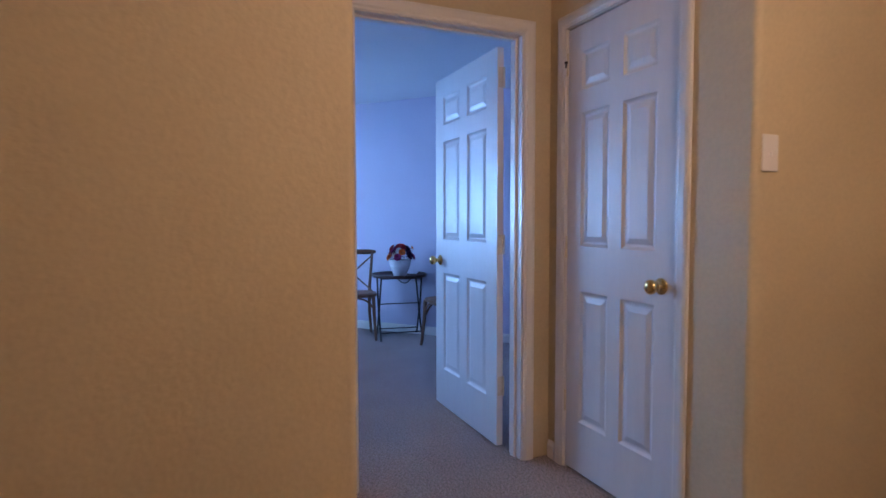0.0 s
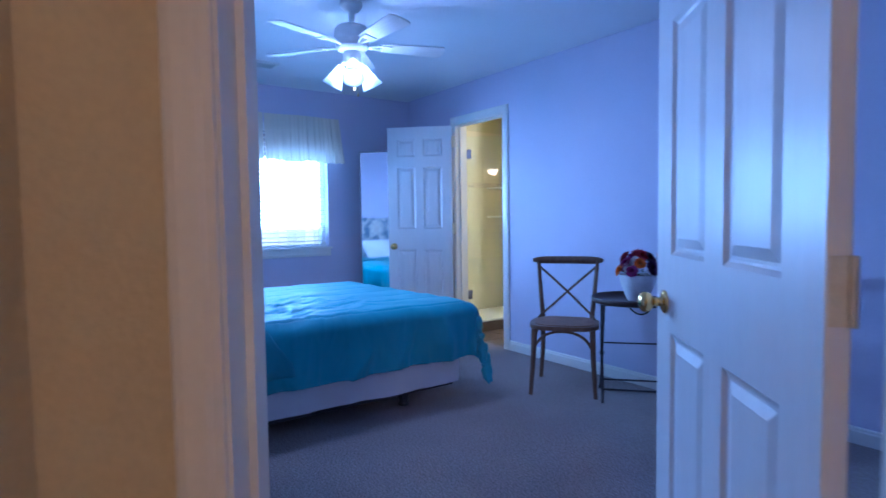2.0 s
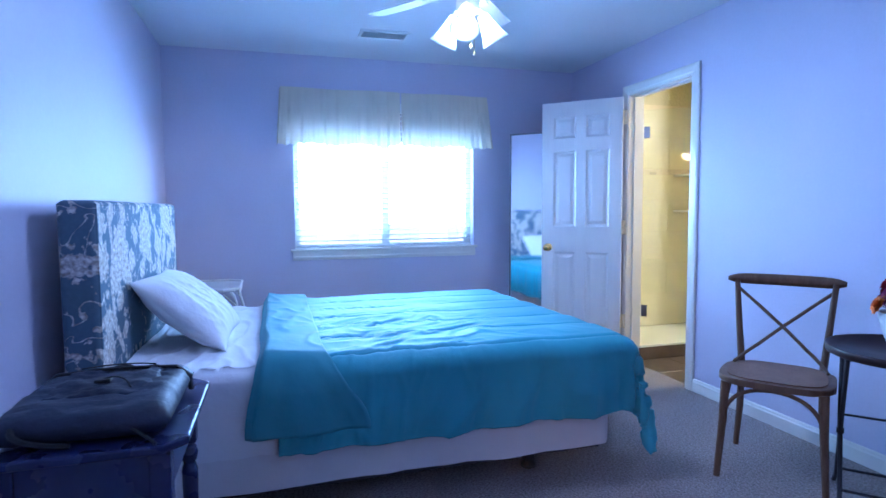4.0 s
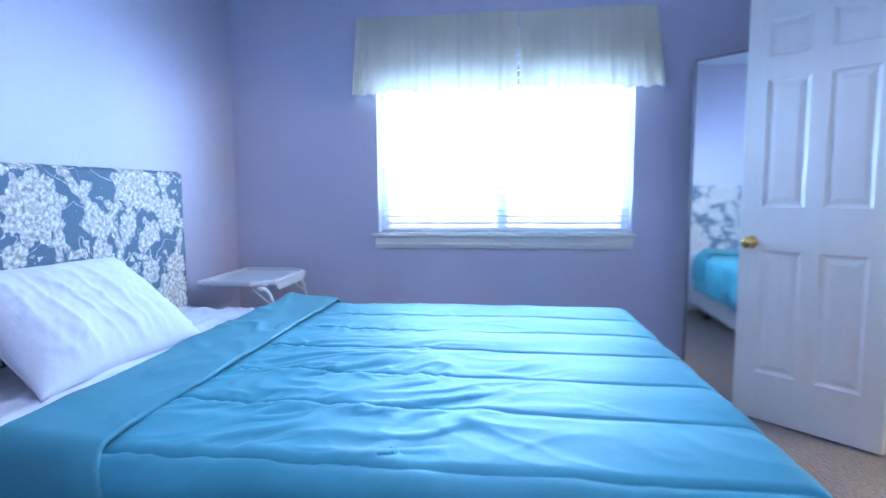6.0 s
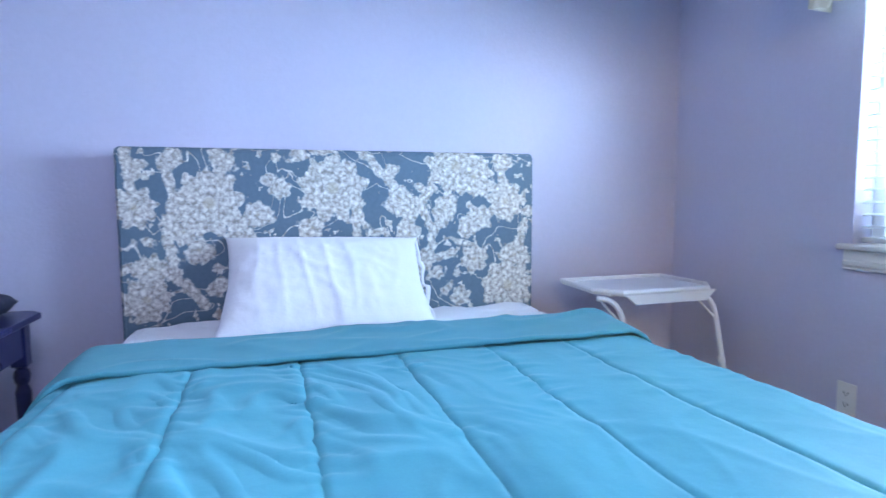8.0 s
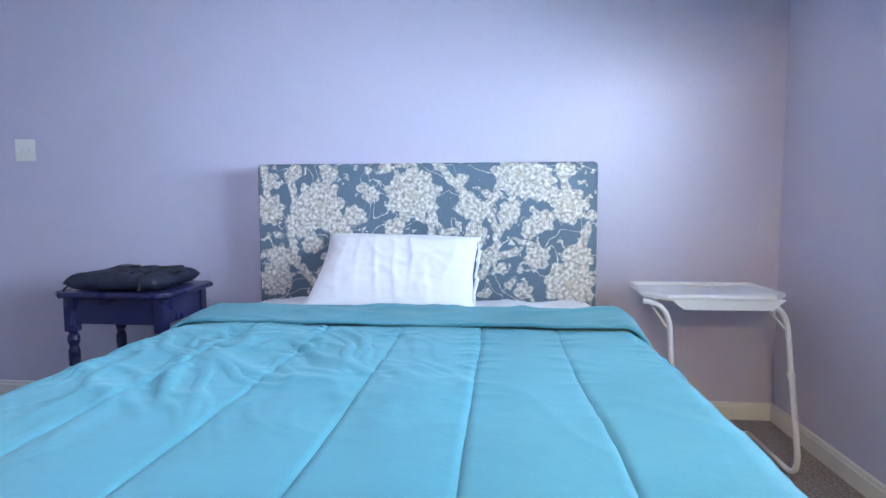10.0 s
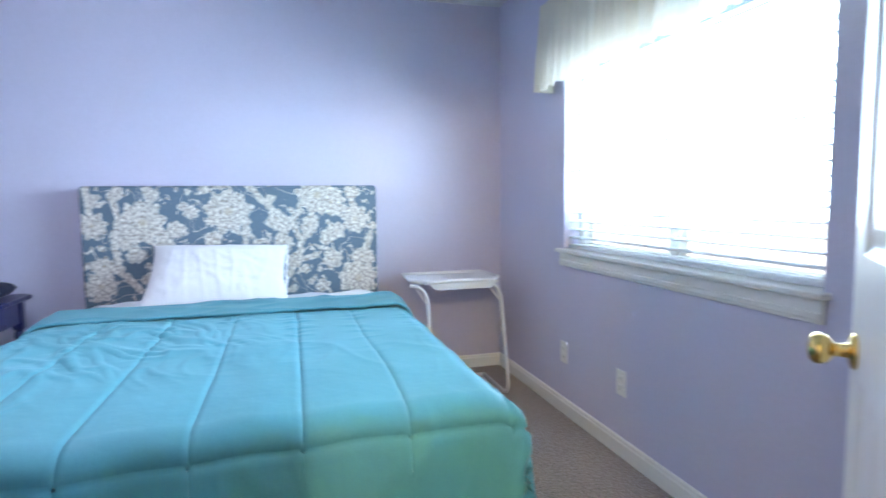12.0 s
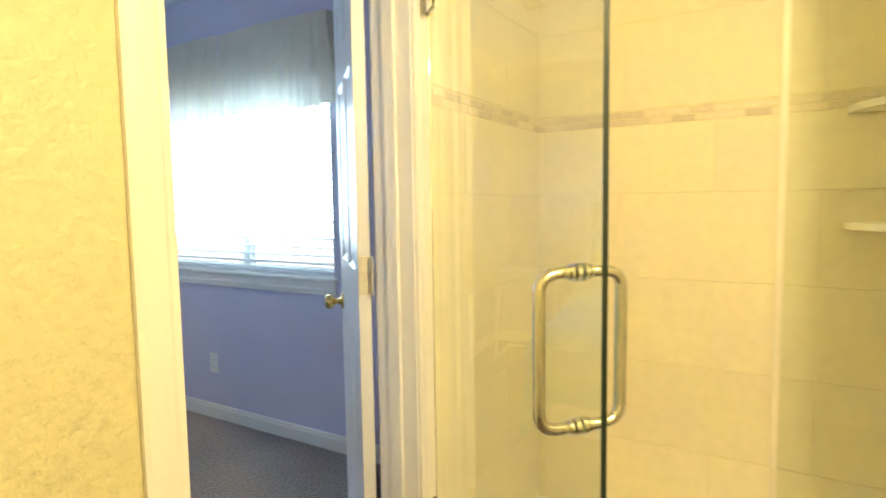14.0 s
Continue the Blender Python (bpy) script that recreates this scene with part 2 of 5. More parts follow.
M_STUCCO = surface("pale_house_siding", (0.62, 0.58, 0.52), 0.9, 0.06, 3, 0.08, 60)
M_ROOF = surface("grey_roof_shingle", (0.16, 0.15, 0.15), 0.9, 0.2, 4, 0.2, 60)
M_GRASS = surface("dry_lawn", (0.16, 0.17, 0.09), 0.95, 0.2, 2, 0.4, 60, 0.8, 60, 0.02)

# ---- structure ----
OUT = 0.16  # outer wall thickness


def structure(name, bm, material, label, category, m=None):
    return tagged(link(name, bm, material, None, m), label, category, kind="structure")


# bedroom walls
WY0, WY1, WZ0, WZ1 = 2.49, 4.00, 0.872, 2.06
XW, YS, YN, XE = -5.285, 1.56, 4.95, -0.10
structure("wall_west", boxes((XW - OUT, YS - 0.115, 0, XW, WY0, CEIL), (XW - OUT, WY1, 0, XW, YN + 0.12, CEIL), (XW - OUT, WY0, 0, XW, WY1, WZ0), (XW - OUT, WY0, WZ1, XW, WY1, CEIL)), M_LAV, "pale lavender bedroom wall with a wide window", "wall")
structure("wall_south", boxes((XW, YS - 0.115, 0, -1.034, YS, CEIL)), M_LAV, "pale lavender wall behind the headboard", "wall")
BX0, BX1, DH = -4.405, -3.727, 2.05
structure("wall_north", boxes((XW, YN, 0, BX0 - 0.018, YN + 0.06, CEIL), (BX1 + 0.018, YN, 0, XE, YN + 0.06, CEIL), (BX0 - 0.018, YN, DH + 0.018, BX1 + 0.018, YN + 0.06, CEIL)), M_LAV, "pale lavender wall with the bathroom doorway", "wall")
structure("wall_bath_south", boxes((XW, YN + 0.06, 0, BX0 - 0.018, YN + 0.12, CEIL), (BX1 + 0.018, YN + 0.06, 0, XE, YN + 0.12, CEIL), (BX0 - 0.018, YN + 0.06, DH + 0.018, BX1 + 0.018, YN + 0.12, CEIL)), M_CREAM, "cream textured bathroom wall round the doorway", "wall")
structure("wall_east", boxes((XE, 2.74, 0, XE + 0.1, YN, CEIL)), M_LAV, "pale lavender bedroom wall", "wall")
# the slanting wall with the bedroom door, in the hall's own axes
D0, D1, E0, E1 = 0.965, 1.775, 1.69, 1.795
def door_wall(y0, y1, a, b):
    return boxes((a, y0, 0, D0 - 0.018, y1, CEIL), (D1 + 0.018, y0, 0, b, y1, CEIL), (D0 - 0.018, y0, DH + 0.018, D1 + 0.018, y1, CEIL))
structure("wall_door_room_side", door_wall(E0 + 0.062, E1, 0.36, 2.06), M_LAV, "pale lavender slanting wall beside the bedroom door", "wall", NICHE)
structure("wall_door_hall_side", door_wall(E0, E0 + 0.06, 0.60, 2.06), M_TAN, "tan textured hall wall round the bedroom door", "wall", NICHE)


def bull(cx, cy, r, a0, a1, n=8):
    return [(cx + r * math.cos(radians(a0 + (a1 - a0) * i / n)), cy + r * math.sin(radians(a0 + (a1 - a0) * i / n))) for i in range(n + 1)]


HL, HR, NL, NR = 0.725, 0.575, 0.709, 1.935
R = 0.022
bm = prism(bmesh.new(), [(-2.6, HL), (-2.6, HL + 0.115), (NL - 0.109, HL + 0.115), (NL - 0.109, E0), (NL, E0)] + [(x, y) for x, y in bull(NL - R, HL + R, R, 0, -90)], 0, CEIL)
structure("wall_hall_left", bm, M_TAN, "tan textured hall wall with a rounded corner", "wall", NICHE)
C0, C1 = 0.888, 1.548
bm = boxes((NR, C1 + 0.018, 0, NR + 0.1, E0 + 0.06, CEIL), (NR, C0 - 0.018, DH + 0.018, NR + 0.1, C1 + 0.018, CEIL))
prism(bm, [(NR, C0 - 0.018), (NR + 0.1, C0 - 0.018), (NR + 0.1, HR + 0.1), (3.6, HR + 0.1), (3.6, HR)] + bull(NR + R, HR + R, R, 270, 180), 0, CEIL)
structure("wall_hall_right", bm, M_TAN, "tan textured hall wall with the closet door", "wall", NICHE)
structure("wall_hall_back", boxes((-2.7, -1.45, 0, 3.7, -1.35, CEIL)), M_TAN, "tan textured hall wall", "wall", NICHE)
structure("wall_hall_end", boxes((-2.7, -1.35, 0, -2.6, HL + 0.115, CEIL), (3.6, -1.35, 0, 3.7, HR + 0.1, CEIL)), M_TAN, "tan hall end walls", "wall", NICHE)
structure("wall_closet", boxes((NR + 0.75, HR + 0.1, 0, NR + 0.80, E0 + 0.06, CEIL)), M_TAN, "plain closet back wall", "wall", NICHE)
# bathroom shell
SX, SY1, FX = -5.285, 6.30, -4.45
structure("wall_bath_west", boxes((XW - OUT, YN + 0.12, 0, XW - 0.012, 7.2, CEIL)), M_CREAM, "cream bathroom wall", "wall")
structure("wall_bath_north", boxes((XW, 7.2, 0, -1.9, 7.3, CEIL)), M_CREAM, "cream textured bathroom wall", "wall")
structure("wall_bath_east", boxes((-2.0, YN + 0.12, 0, -1.9, 7.2, CEIL)), M_CREAM, "cream textured bathroom wall", "wall")
structure("wall_shower_north", boxes((XW, SY1 + 0.012, 0, FX, SY1 + 0.11, CEIL)), M_CREAM, "cream wall at the shower end", "wall")
# floors and ceilings
bm = prism(bmesh.new(), [(XW - 0.1, YS - 0.1), (3.2, -3.6), (5.2, 1.0), (1.6, 4.2), (XE + 0.1, 5.0), (XW - 0.1, 5.0)], -0.05, 0.0)
structure("floor", bm, M_CARPET, "grey-brown looped carpet", "carpet")
bm = prism(bmesh.new(), [(XW - 0.1, YS - 0.11), (-1.07, YS - 0.11), (0.10, 2.80), (0.0, 5.0), (XW - 0.1, 5.0)], CEIL, CEIL + 0.1)
structure("ceiling", bm, M_CEIL, "white textured bedroom ceiling", "ceiling")
structure("ceiling_hall", boxes((-2.7, -1.45, CEIL, 3.7, E0 + 0.06, CEIL + 0.1)), M_CEIL, "white hall ceiling", "ceiling", NICHE)
structure("ceiling_bath", boxes((XW - 0.1, 5.01, CEIL, -1.9, 7.3, CEIL + 0.1)), M_CREAM, "cream bathroom ceiling", "ceiling")


# baseboards, with a rounded top
def baseboard(x0, y0, x1, y1, m=None, h=0.085, t=0.013):
    """Along a wall from one end to the other; it stands to the left of that line."""
    d = Vector((x1 - x0, y1 - y0, 0))
    L = d.length
    bm = bmesh.new()
    prof = [(0, 0), (t, 0), (t, h - 0.022), (t * 0.75, h - 0.016), (t * 0.7, h - 0.006), (t * 0.35, h), (0, h)]
    a = [bm.verts.new((0, y, z)) for y, z in prof]
    b = [bm.verts.new((L, y, z)) for y, z in prof]
    bm.faces.new(a), bm.faces.new(b)
    for i in range(len(prof)):
        j = (i + 1) % len(prof)
        bm.faces.new([a[i], b[i], b[j], a[j]])
    mm = Matrix.Translation((x0, y0, 0)) @ Matrix.Rotation(math.atan2(d.y, d.x), 4, "Z")
    return structure("baseboard", bm, M_TRIM, "white wooden baseboard", "baseboard", (m or Matrix()) @ mm)


baseboard(XW, YS, -1.036, YS)
baseboard(XW, YN, XW, YS)
baseboard(BX0 - 0.080, YN, XW, YN)
baseboard(XE, YN, BX1 + 0.080, YN)
baseboard(0.536, E1, D0 - 0.075, E1, NICHE)
baseboard(NR, C1 + 0.073, NR, E0 - 0.013, NICHE)
baseboard(NL, E0, NL, HL + R, NICHE)
baseboard(NL - R, HL, -2.6, HL, NICHE)
baseboard(3.6, HR, NR + R, HR, NICHE)
baseboard(NR, HR + R, NR, C0 - 0.073, NICHE)


# door casings and jambs
def casing(name, w, h, depth, m, label, both=True, thick=0.016, cw=0.062):
    """A lined opening: local x across, y through the wall from 0 to depth, the lining inside the opening."""
    root = empty(name, m, label, "door frame")
    root["kind"] = "structure"
    j = 0.018
    part("jamb", boxes((-j, -0.002, 0, 0, depth + 0.002, h + j)), M_TRIM, root)
    part("jamb", boxes((w, -0.002, 0, w + j, depth + 0.002, h + j)), M_TRIM, root)
    part("head_jamb", boxes((0, -0.002, h, w, depth + 0.002, h + j)), M_TRIM, root)
    prof = [(0, 0), (0, thick * 0.55), (cw * 0.18, thick * 0.62), (cw * 0.3, thick * 0.9), (cw * 0.72, thick), (cw * 0.9, thick * 0.85), (cw, thick * 0.6), (cw, 0)]
    for side in ((0, 1) if both else (0,)):
        s, y0 = (-1, -0.002) if side == 0 else (1, depth + 0.002)
        for kind in ("left", "right", "head"):
            bm = bmesh.new()
            ends = []
            for e in (0, 1):
                ring = []
                for u, v in prof:
                    o = u + 0.005
                    if kind == "left":
                        p = (-o, y0 + s * v, 0 if e == 0 else h + o)
                    elif kind == "right":
                        p = (w + o, y0 + s * v, 0 if e == 0 else h + o)
                    else:
                        p = (-o if e == 0 else w + o, y0 + s * v, h + o)
                    ring.append(bm.verts.new(p))
                ends.append(ring)
            bm.faces.new(ends[0]), bm.faces.new(ends[1])
            k = len(prof)
            for i in range(k):
                bm.faces.new([ends[0][i], ends[0][(i + 1) % k], ends[1][(i + 1) % k], ends[1][i]])
            part("casing", bm, M_TRIM, root)
    return root


def stop(root, w, h, y):
    part("door_stop", boxes((0, y, 0, 0.011, y + 0.035, h)), M_TRIM, root)
    part("door_stop", boxes((w - 0.011, y, 0, w, y + 0.035, h)), M_TRIM, root)
    part("door_stop", boxes((0.011, y, h - 0.011, w - 0.011, y + 0.035, h)), M_TRIM, root)


c = casing("door_frame", D1 - D0, DH, E1 - E0, NICHE @ pose(D0, E0, 0), "white painted casing round the bedroom doorway")
stop(c, D1 - D0, DH, 0.045)
c = casing("door_frame", BX1 - BX0, DH, 0.12, pose(BX0, YN, 0), "white painted casing round the bathroom doorway", cw=0.072)
stop(c, BX1 - BX0, DH, 0.04)
c = casing("door_frame", C1 - C0, DH, 0.1, NICHE @ pose(NR, C1, 0, 0, 0, -90), "white painted casing round the closet door", both=False)


def door_mesh(w, h, t=0.035):
    """A six-panel slab from x 0 to w, y 0 to t."""
    st, mid = 0.115 * w / 0.81 + 0.005, 0.10 * w / 0.81
    xs = [0, st, (w - mid) / 2, (w + mid) / 2, w - st, w]
    zs = [0, 0.235, 0.84, 1.045, 1.645, 1.745, 1.915, h]
    bm = bmesh.new()
    for y, s in ((0.0, 1), (t, -1)):
        for i in range(5):
            for k in range(7):
                x0, x1, z0, z1 = xs[i], xs[i + 1], zs[k], zs[k + 1]
                loops = [(0.0, 0.0)]
                if i in (1, 3) and k in (1, 3, 5):
                    loops += [(0.010, 0.007), (0.016, 0.009), (0.022, 0.009), (0.045, 0.003)]
                rings = []
                for ins, dep in loops:
                    yy = y + s * dep
                    rings.append([bm.verts.new(p) for p in ((x0 + ins, yy, z0 + ins), (x1 - ins, yy, z0 + ins), (x1 - ins, yy, z1 - ins), (x0 + ins, yy, z1 - ins))])
                for a, b in zip(rings, rings[1:]):
                    for q in range(4):
                        bm.faces.new([a[q], a[(q + 1) % 4], b[(q + 1) % 4], b[q]])
                bm.faces.new(rings[-1])
    for x in (0, w):
        bm.faces.new([bm.verts.new(p) for p in ((x, 0, 0), (x, t, 0), (x, t, h), (x, 0, h))])
    for z in (0, h):
        bm.faces.new([bm.verts.new(p) for p in ((0, 0, z), (w, 0, z), (w, t, z), (0, t, z))])
    bmesh.ops.remove_doubles(bm, verts=bm.verts, dist=1e-5)
    return bm


def knob_mesh():
    bm = bmesh.new()
    lathe(bm, [(0.031, 0), (0.032, 0.004), (0.026, 0.008), (0.013, 0.011), (0.011, 0.028), (0.014, 0.033), (0.024, 0.040), (0.028, 0.050), (0.027, 0.060), (0.020, 0.067), (0.006, 0.070)], 28)
    return bm


def six_panel_door(name, w, h, m, label, knob_x, hinge_x, knob_z=0.915, hinge_y=0.0, hinge_side=-1, gap=0.0):
    root = empty(name, m, label, "door")
    root["kind"] = "structure"
    part("slab", door_mesh(w, h), M_DOOR, root)
    for y, rx in ((0.0, 90), (0.035, -90)):
        part("door_handle", knob_mesh(), M_BRASS, root, "polished brass knob", pose(knob_x, y, knob_z, rx), True)
    edge = w if knob_x > w / 2 else 0.0
    part("latch_plate", boxes((edge - 0.001, 0.006, knob_z - 0.028, edge + 0.001, 0.029, knob_z + 0.028)), M_BRASS, root)
    for z in (0.26, 0.99, 1.83):
        bm = bmesh.new()
        tube(bm, [(hinge_x + hinge_side * 0.004, hinge_y, z + i * 0.02) for i in range(6)], 0.0065, 10)
        for k in range(1, 5):
            tube(bm, [(hinge_x + hinge_side * 0.004, hinge_y, z + k * 0.02 - 0.001), (hinge_x + hinge_side * 0.004, hinge_y, z + k * 0.02 + 0.001)], 0.0072, 10)
        s = 1 if hinge_y < 0.01 else -1
        box(bm, hinge_x + hinge_side * 0.0015, min(hinge_y, hinge_y + s * 0.03), z, hinge_x - hinge_side * 0.0005, max(hinge_y, hinge_y + s * 0.03), z + 0.10)
        if gap:
            box(bm, -0.0025, 0.002, z - 0.004, -0.0002, 0.033, z + 0.104)
            box(bm, -gap - 0.002, -0.0035, z - 0.004, 0.002, -0.0005, z + 0.104, 0.001)
            for k in (0.015, 0.05, 0.085):
                tube(bm, [(-gap * 0.5, -0.0036, z + k), (-gap * 0.5, -0.006, z + k)], 0.005, 8)
        part("hinge", bm, M_HINGE, root, "painted butt hinge")
    return root


six_panel_door("door_bedroom", 0.815, 2.03, NICHE @ pose(1.776, 1.868, 0.012, 0, 0, 89.5), "white six-panel bedroom door standing wide open", 0.742, 0.0)
six_panel_door("door_bathroom", 0.632, 2.03, pose(-4.401, 4.934, 0.012, 0, 0, -134.5) @ pose(0.032, 0, 0), "white six-panel bathroom door standing open", 0.575, 0.0, 0.875, gap=0.032)
six_panel_door("door_closet", 0.654, 2.03, NICHE @ pose(NR + 0.001, C1 - 0.003, 0.012, 0, 0, -90), "closed white six-panel closet door", 0.592, 0.0)
# a spring door stop on the closet hinge
bm = bmesh.new()
tube(bm, [(0, 0, 0), (0, -0.03, 0), (0.0, -0.06, 0.004)], 0.004, 8)
lathe(bm, [(0.008, -0.004), (0.008, 0.004)], 10, (0, -0.062, 0.004))
tagged(link("door_stop", bm, M_STEEL, None, NICHE @ pose(NR - 0.012, C1 + 0.0, 1.88, 0, 0, -35)), "small dark hinge door stop on the closet casing", "door stop")

# ---- window ----
win = empty("window_1", pose(XW, WY0, WZ0), "white sliding window with blinds in the lavender wall", "window")
win["kind"] = "structure"
WW, WH = WY1 - WY0, WZ1 - WZ0
bm = boxes((-OUT + 0.01, 0, 0, -0.09, 0.045, WH), (-OUT + 0.01, WW - 0.045, 0, -0.09, WW, WH), (-OUT + 0.01, 0.045, 0, -0.09, WW - 0.045, 0.045), (-OUT + 0.01, 0.045, WH - 0.045, -0.09, WW - 0.045, WH))
part("window_frame", bm, M_TRIM, win)
part("mullion", boxes((-OUT + 0.02, WW / 2 - 0.03, 0.045, -0.10, WW / 2 + 0.03, WH - 0.045)), M_TRIM, win)
for a, b in ((0.045, WW / 2 - 0.03), (WW / 2 + 0.03, WW - 0.045)):
    g = part("pane", boxes((-0.126, a, 0.045, -0.122, b, WH - 0.045)), M_PANE, win)
    g.visible_shadow = False
# stool and apron
bm = bmesh.new()
box(bm, -0.09, -0.035, -0.002, 0.038, WW + 0.025, 0.018, 0.006)
part("window_sill", bm, M_TRIM, win)
bm = bmesh.new()
box(bm, 0.0005, -0.02, -0.072, 0.016, WW + 0.012, -0.003, 0.003)
box(bm, 0.0005, -0.015, -0.060, 0.024, WW + 0.008, -0.040, 0.004)
part("apron", bm, M_TRIM, win)

# ---- blinds ----
bl = empty("window_blind", pose(XW - 0.045, WY0, WZ0), "white two-inch horizontal slat blind, lowered and open", "blind")
bm = bmesh.new()
box(bm, -0.028, 0.012, WH - 0.05, 0.028, WW - 0.012, WH - 0.003, 0.004)
part("headrail", bm, M_BLIND, bl)
bm = bmesh.new()
box(bm, -0.026, 0.014, 0.024, 0.026, WW - 0.014, 0.042, 0.005)
part("bottom_rail", bm, M_BLIND, bl)
bm = bmesh.new()
k, sl = 8, []
for s in (0, 1):
    rows = []
    for i in range(k + 1):
        x = -0.024 + 0.048 * i / k
        z = 0.004 * (1 - (x / 0.024) ** 2) + (0.0035 if s else 0)
        rows.append([bm.verts.new((x, y, z)) for y in (0.014, WW - 0.014)])
    sl.append(rows)
    for i in range(k):
        bm.faces.new([rows[i][0], rows[i][1], rows[i + 1][1], rows[i + 1][0]])
for i in (0, k):
    bm.faces.new([sl[0][i][0], sl[0][i][1], sl[1][i][1], sl[1][i][0]])
slat = part("slat", bm, M_BLIND, bl, m=pose(0, 0, 0.075, 0, 4, 0))
z = 0.118
while z < WH - 0.06:
    s2 = new("slat", slat.data)
    s2.parent = bl
    s2.matrix_basis = pose(0, 0, z, 0, 4 + random.uniform(-1.0, 1.0), 0)
    z += 0.043
for y in (0.18, WW / 2, WW - 0.18):
    for x in (-0.025, 0.025):
        part("ladder_cord", tube(bmesh.new(), [(x, y, 0.04), (x, y, WH - 0.05)], 0.0012, 5), M_BLIND, bl)
part("tilt_wand", tube(bmesh.new(), [(0.032, 0.09, WH - 0.05), (0.034, 0.092, 0.35)], 0.004, 6), M_WPLAST, bl, "clear tilt wand")

# ---- valance ----
VY0, VY1, VZ0, VZ1, VX = 2.405, 4.085, 1.715, 2.145, -5.182
val = empty("valance", pose(0, 0, 0), "cream gathered cloth valance above the window", "curtain")


def valance_half(ya, yb, ret0, ret1, seed):
    bm = bmesh.new()
    rnd = random.Random(seed)
    nu, nv = 300, 16
    ph = [rnd.uniform(0, 6.28) for _ in range(6)]
    path = []
    L = yb - ya
    for i in range(nu + 1):
        u = i / nu
        y = ya + L * u
        x = VX
        path.append((x, y, u))
    rows = []
    for v in range(nv + 1):
        f = v / nv
        row = []
        for x, y, u in path:
            s = L * u * 82
            w = math.sin(s + ph[0] + 1.2 * math.sin(s * 0.31 + ph[1])) * 0.6 + math.sin(s * 1.9 + ph[2]) * 0.25
            amp = (0.003 + 0.014 * smooth01((f - 0.18) / 0.5)) * (0.55 + 0.9 * abs(noise.noise((y * 5.0, seed, 0.5))))
            yy = y + (0.055 * f * u ** 4 if ret1 else -0.03 * f * (1 - u) ** 4)
            drop = VZ1 - 0.012 * math.sin(s * 0.12 + ph[3]) * (1 - f) * 0.3
            zz = drop + (VZ0 - VZ1) * f + 0.007 * f * math.sin(s * 0.21 + ph[4]) + 0.007 * f * w
            if 0.20 < f < 0.30:
                amp = 0.003
            row.append(bm.verts.new((x + amp * w + 0.03 * f * 0.4, yy, zz)))
        rows.append(row)
    for v in range(nv):
        for i in range(nu):
            bm.faces.new([rows[v][i], rows[v][i + 1], rows[v + 1][i + 1], rows[v + 1][i]])
    for flag, col in ((ret0, 0), (ret1, nu)):
        if flag:
            back = [bm.verts.new((XW + 0.006, r[col].co.y + (-0.008 if col == 0 else 0.008), r[col].co.z)) for r in rows]
            for v in range(nv):
                bm.faces.new([rows[v][col], rows[v + 1][col], back[v + 1], back[v]])
    return bm


part("panel", valance_half(VY0, 3.335, True, False, 3), M_VAL, val, smooth=True)
part("panel", valance_half(3.345, VY1, False, True, 4), M_VAL, val, smooth=True)
part("rod", boxes((VX - 0.016, VY0 + 0.01, 2.02, VX - 0.012, VY1 - 0.01, 2.06), (XW + 0.001, VY0 + 0.01, 2.02, VX - 0.016, VY0 + 0.014, 2.06), (XW + 0.001, VY1 - 0.014, 2.02, VX - 0.016, VY1 - 0.01, 2.06)), M_WPLAST, val, "white curtain rod")

# ---- ceiling fan ----
fan = empty("ceiling_fan", pose(FAN.x, FAN.y, 0, 0, 0, 0), "white five-blade ceiling fan with lit frosted glass shades", "ceiling fan")
bm = lathe(bmesh.new(), [(0.066, CEIL - 0.001), (0.066, CEIL - 0.02), (0.05, CEIL - 0.045), (0.018, CEIL - 0.055), (0.014, CEIL - 0.17)], 28)
part("canopy", bm, M_FANW, fan, smooth=True)
bm = lathe(bmesh.new(), [(0.03, 2.290), (0.085, 2.282), (0.098, 2.265), (0.100, 2.230), (0.097, 2.215), (0.100, 2.210), (0.100, 2.195), (0.092, 2.180), (0.094, 2.173), (0.094, 2.162), (0.075, 2.145), (0.05, 2.138)], 36)
part("motor_housing", bm, M_FANW, fan, smooth=True)
bm = lathe(bmesh.new(), [(0.048, 2.140), (0.052, 2.120), (0.052, 2.085), (0.04, 2.065), (0.015, 2.055), (0.004, 2.040)], 28)
part("light_kit", bm, M_FANW, fan, smooth=True)
for i in range(5):
    a = 72 * i
    bm = bmesh.new()
    outline = []
    for t in range(11):
        u = t / 10
        outline.append((0.17 + 0.37 * u, -(0.048 + 0.018 * u)))
    for t in range(9):
        q = -90 + 180 * t / 8
        outline.append((0.54 + 0.022 * math.cos(radians(q)), 0.064 * math.sin(radians(q))))
    for t in range(11):
        u = 1 - t / 10
        outline.append((0.17 + 0.37 * u, 0.048 + 0.018 * u))
    prism(bm, outline, -0.003, 0.003)
    bl1 = part("blade", bm, M_BLADE, fan, m=pose(0, 0, 2.175, 0, 0, a) @ pose(0, 0, 0, -11, 0, 0))
    bm = bmesh.new()
    tube(bm, arc((0.085, 0, -0.01), (0.13, 0.02, 0.0), (0.2, 0.028, -0.004)), 0.006, 6)
    tube(bm, arc((0.085, 0, -0.01), (0.13, -0.02, 0.0), (0.2, -0.028, -0.004)), 0.006, 6)
    box(bm, 0.18, -0.035, -0.010, 0.235, 0.035, -0.004, 0.002)
    part("blade_arm", bm, M_FANW, bl1)
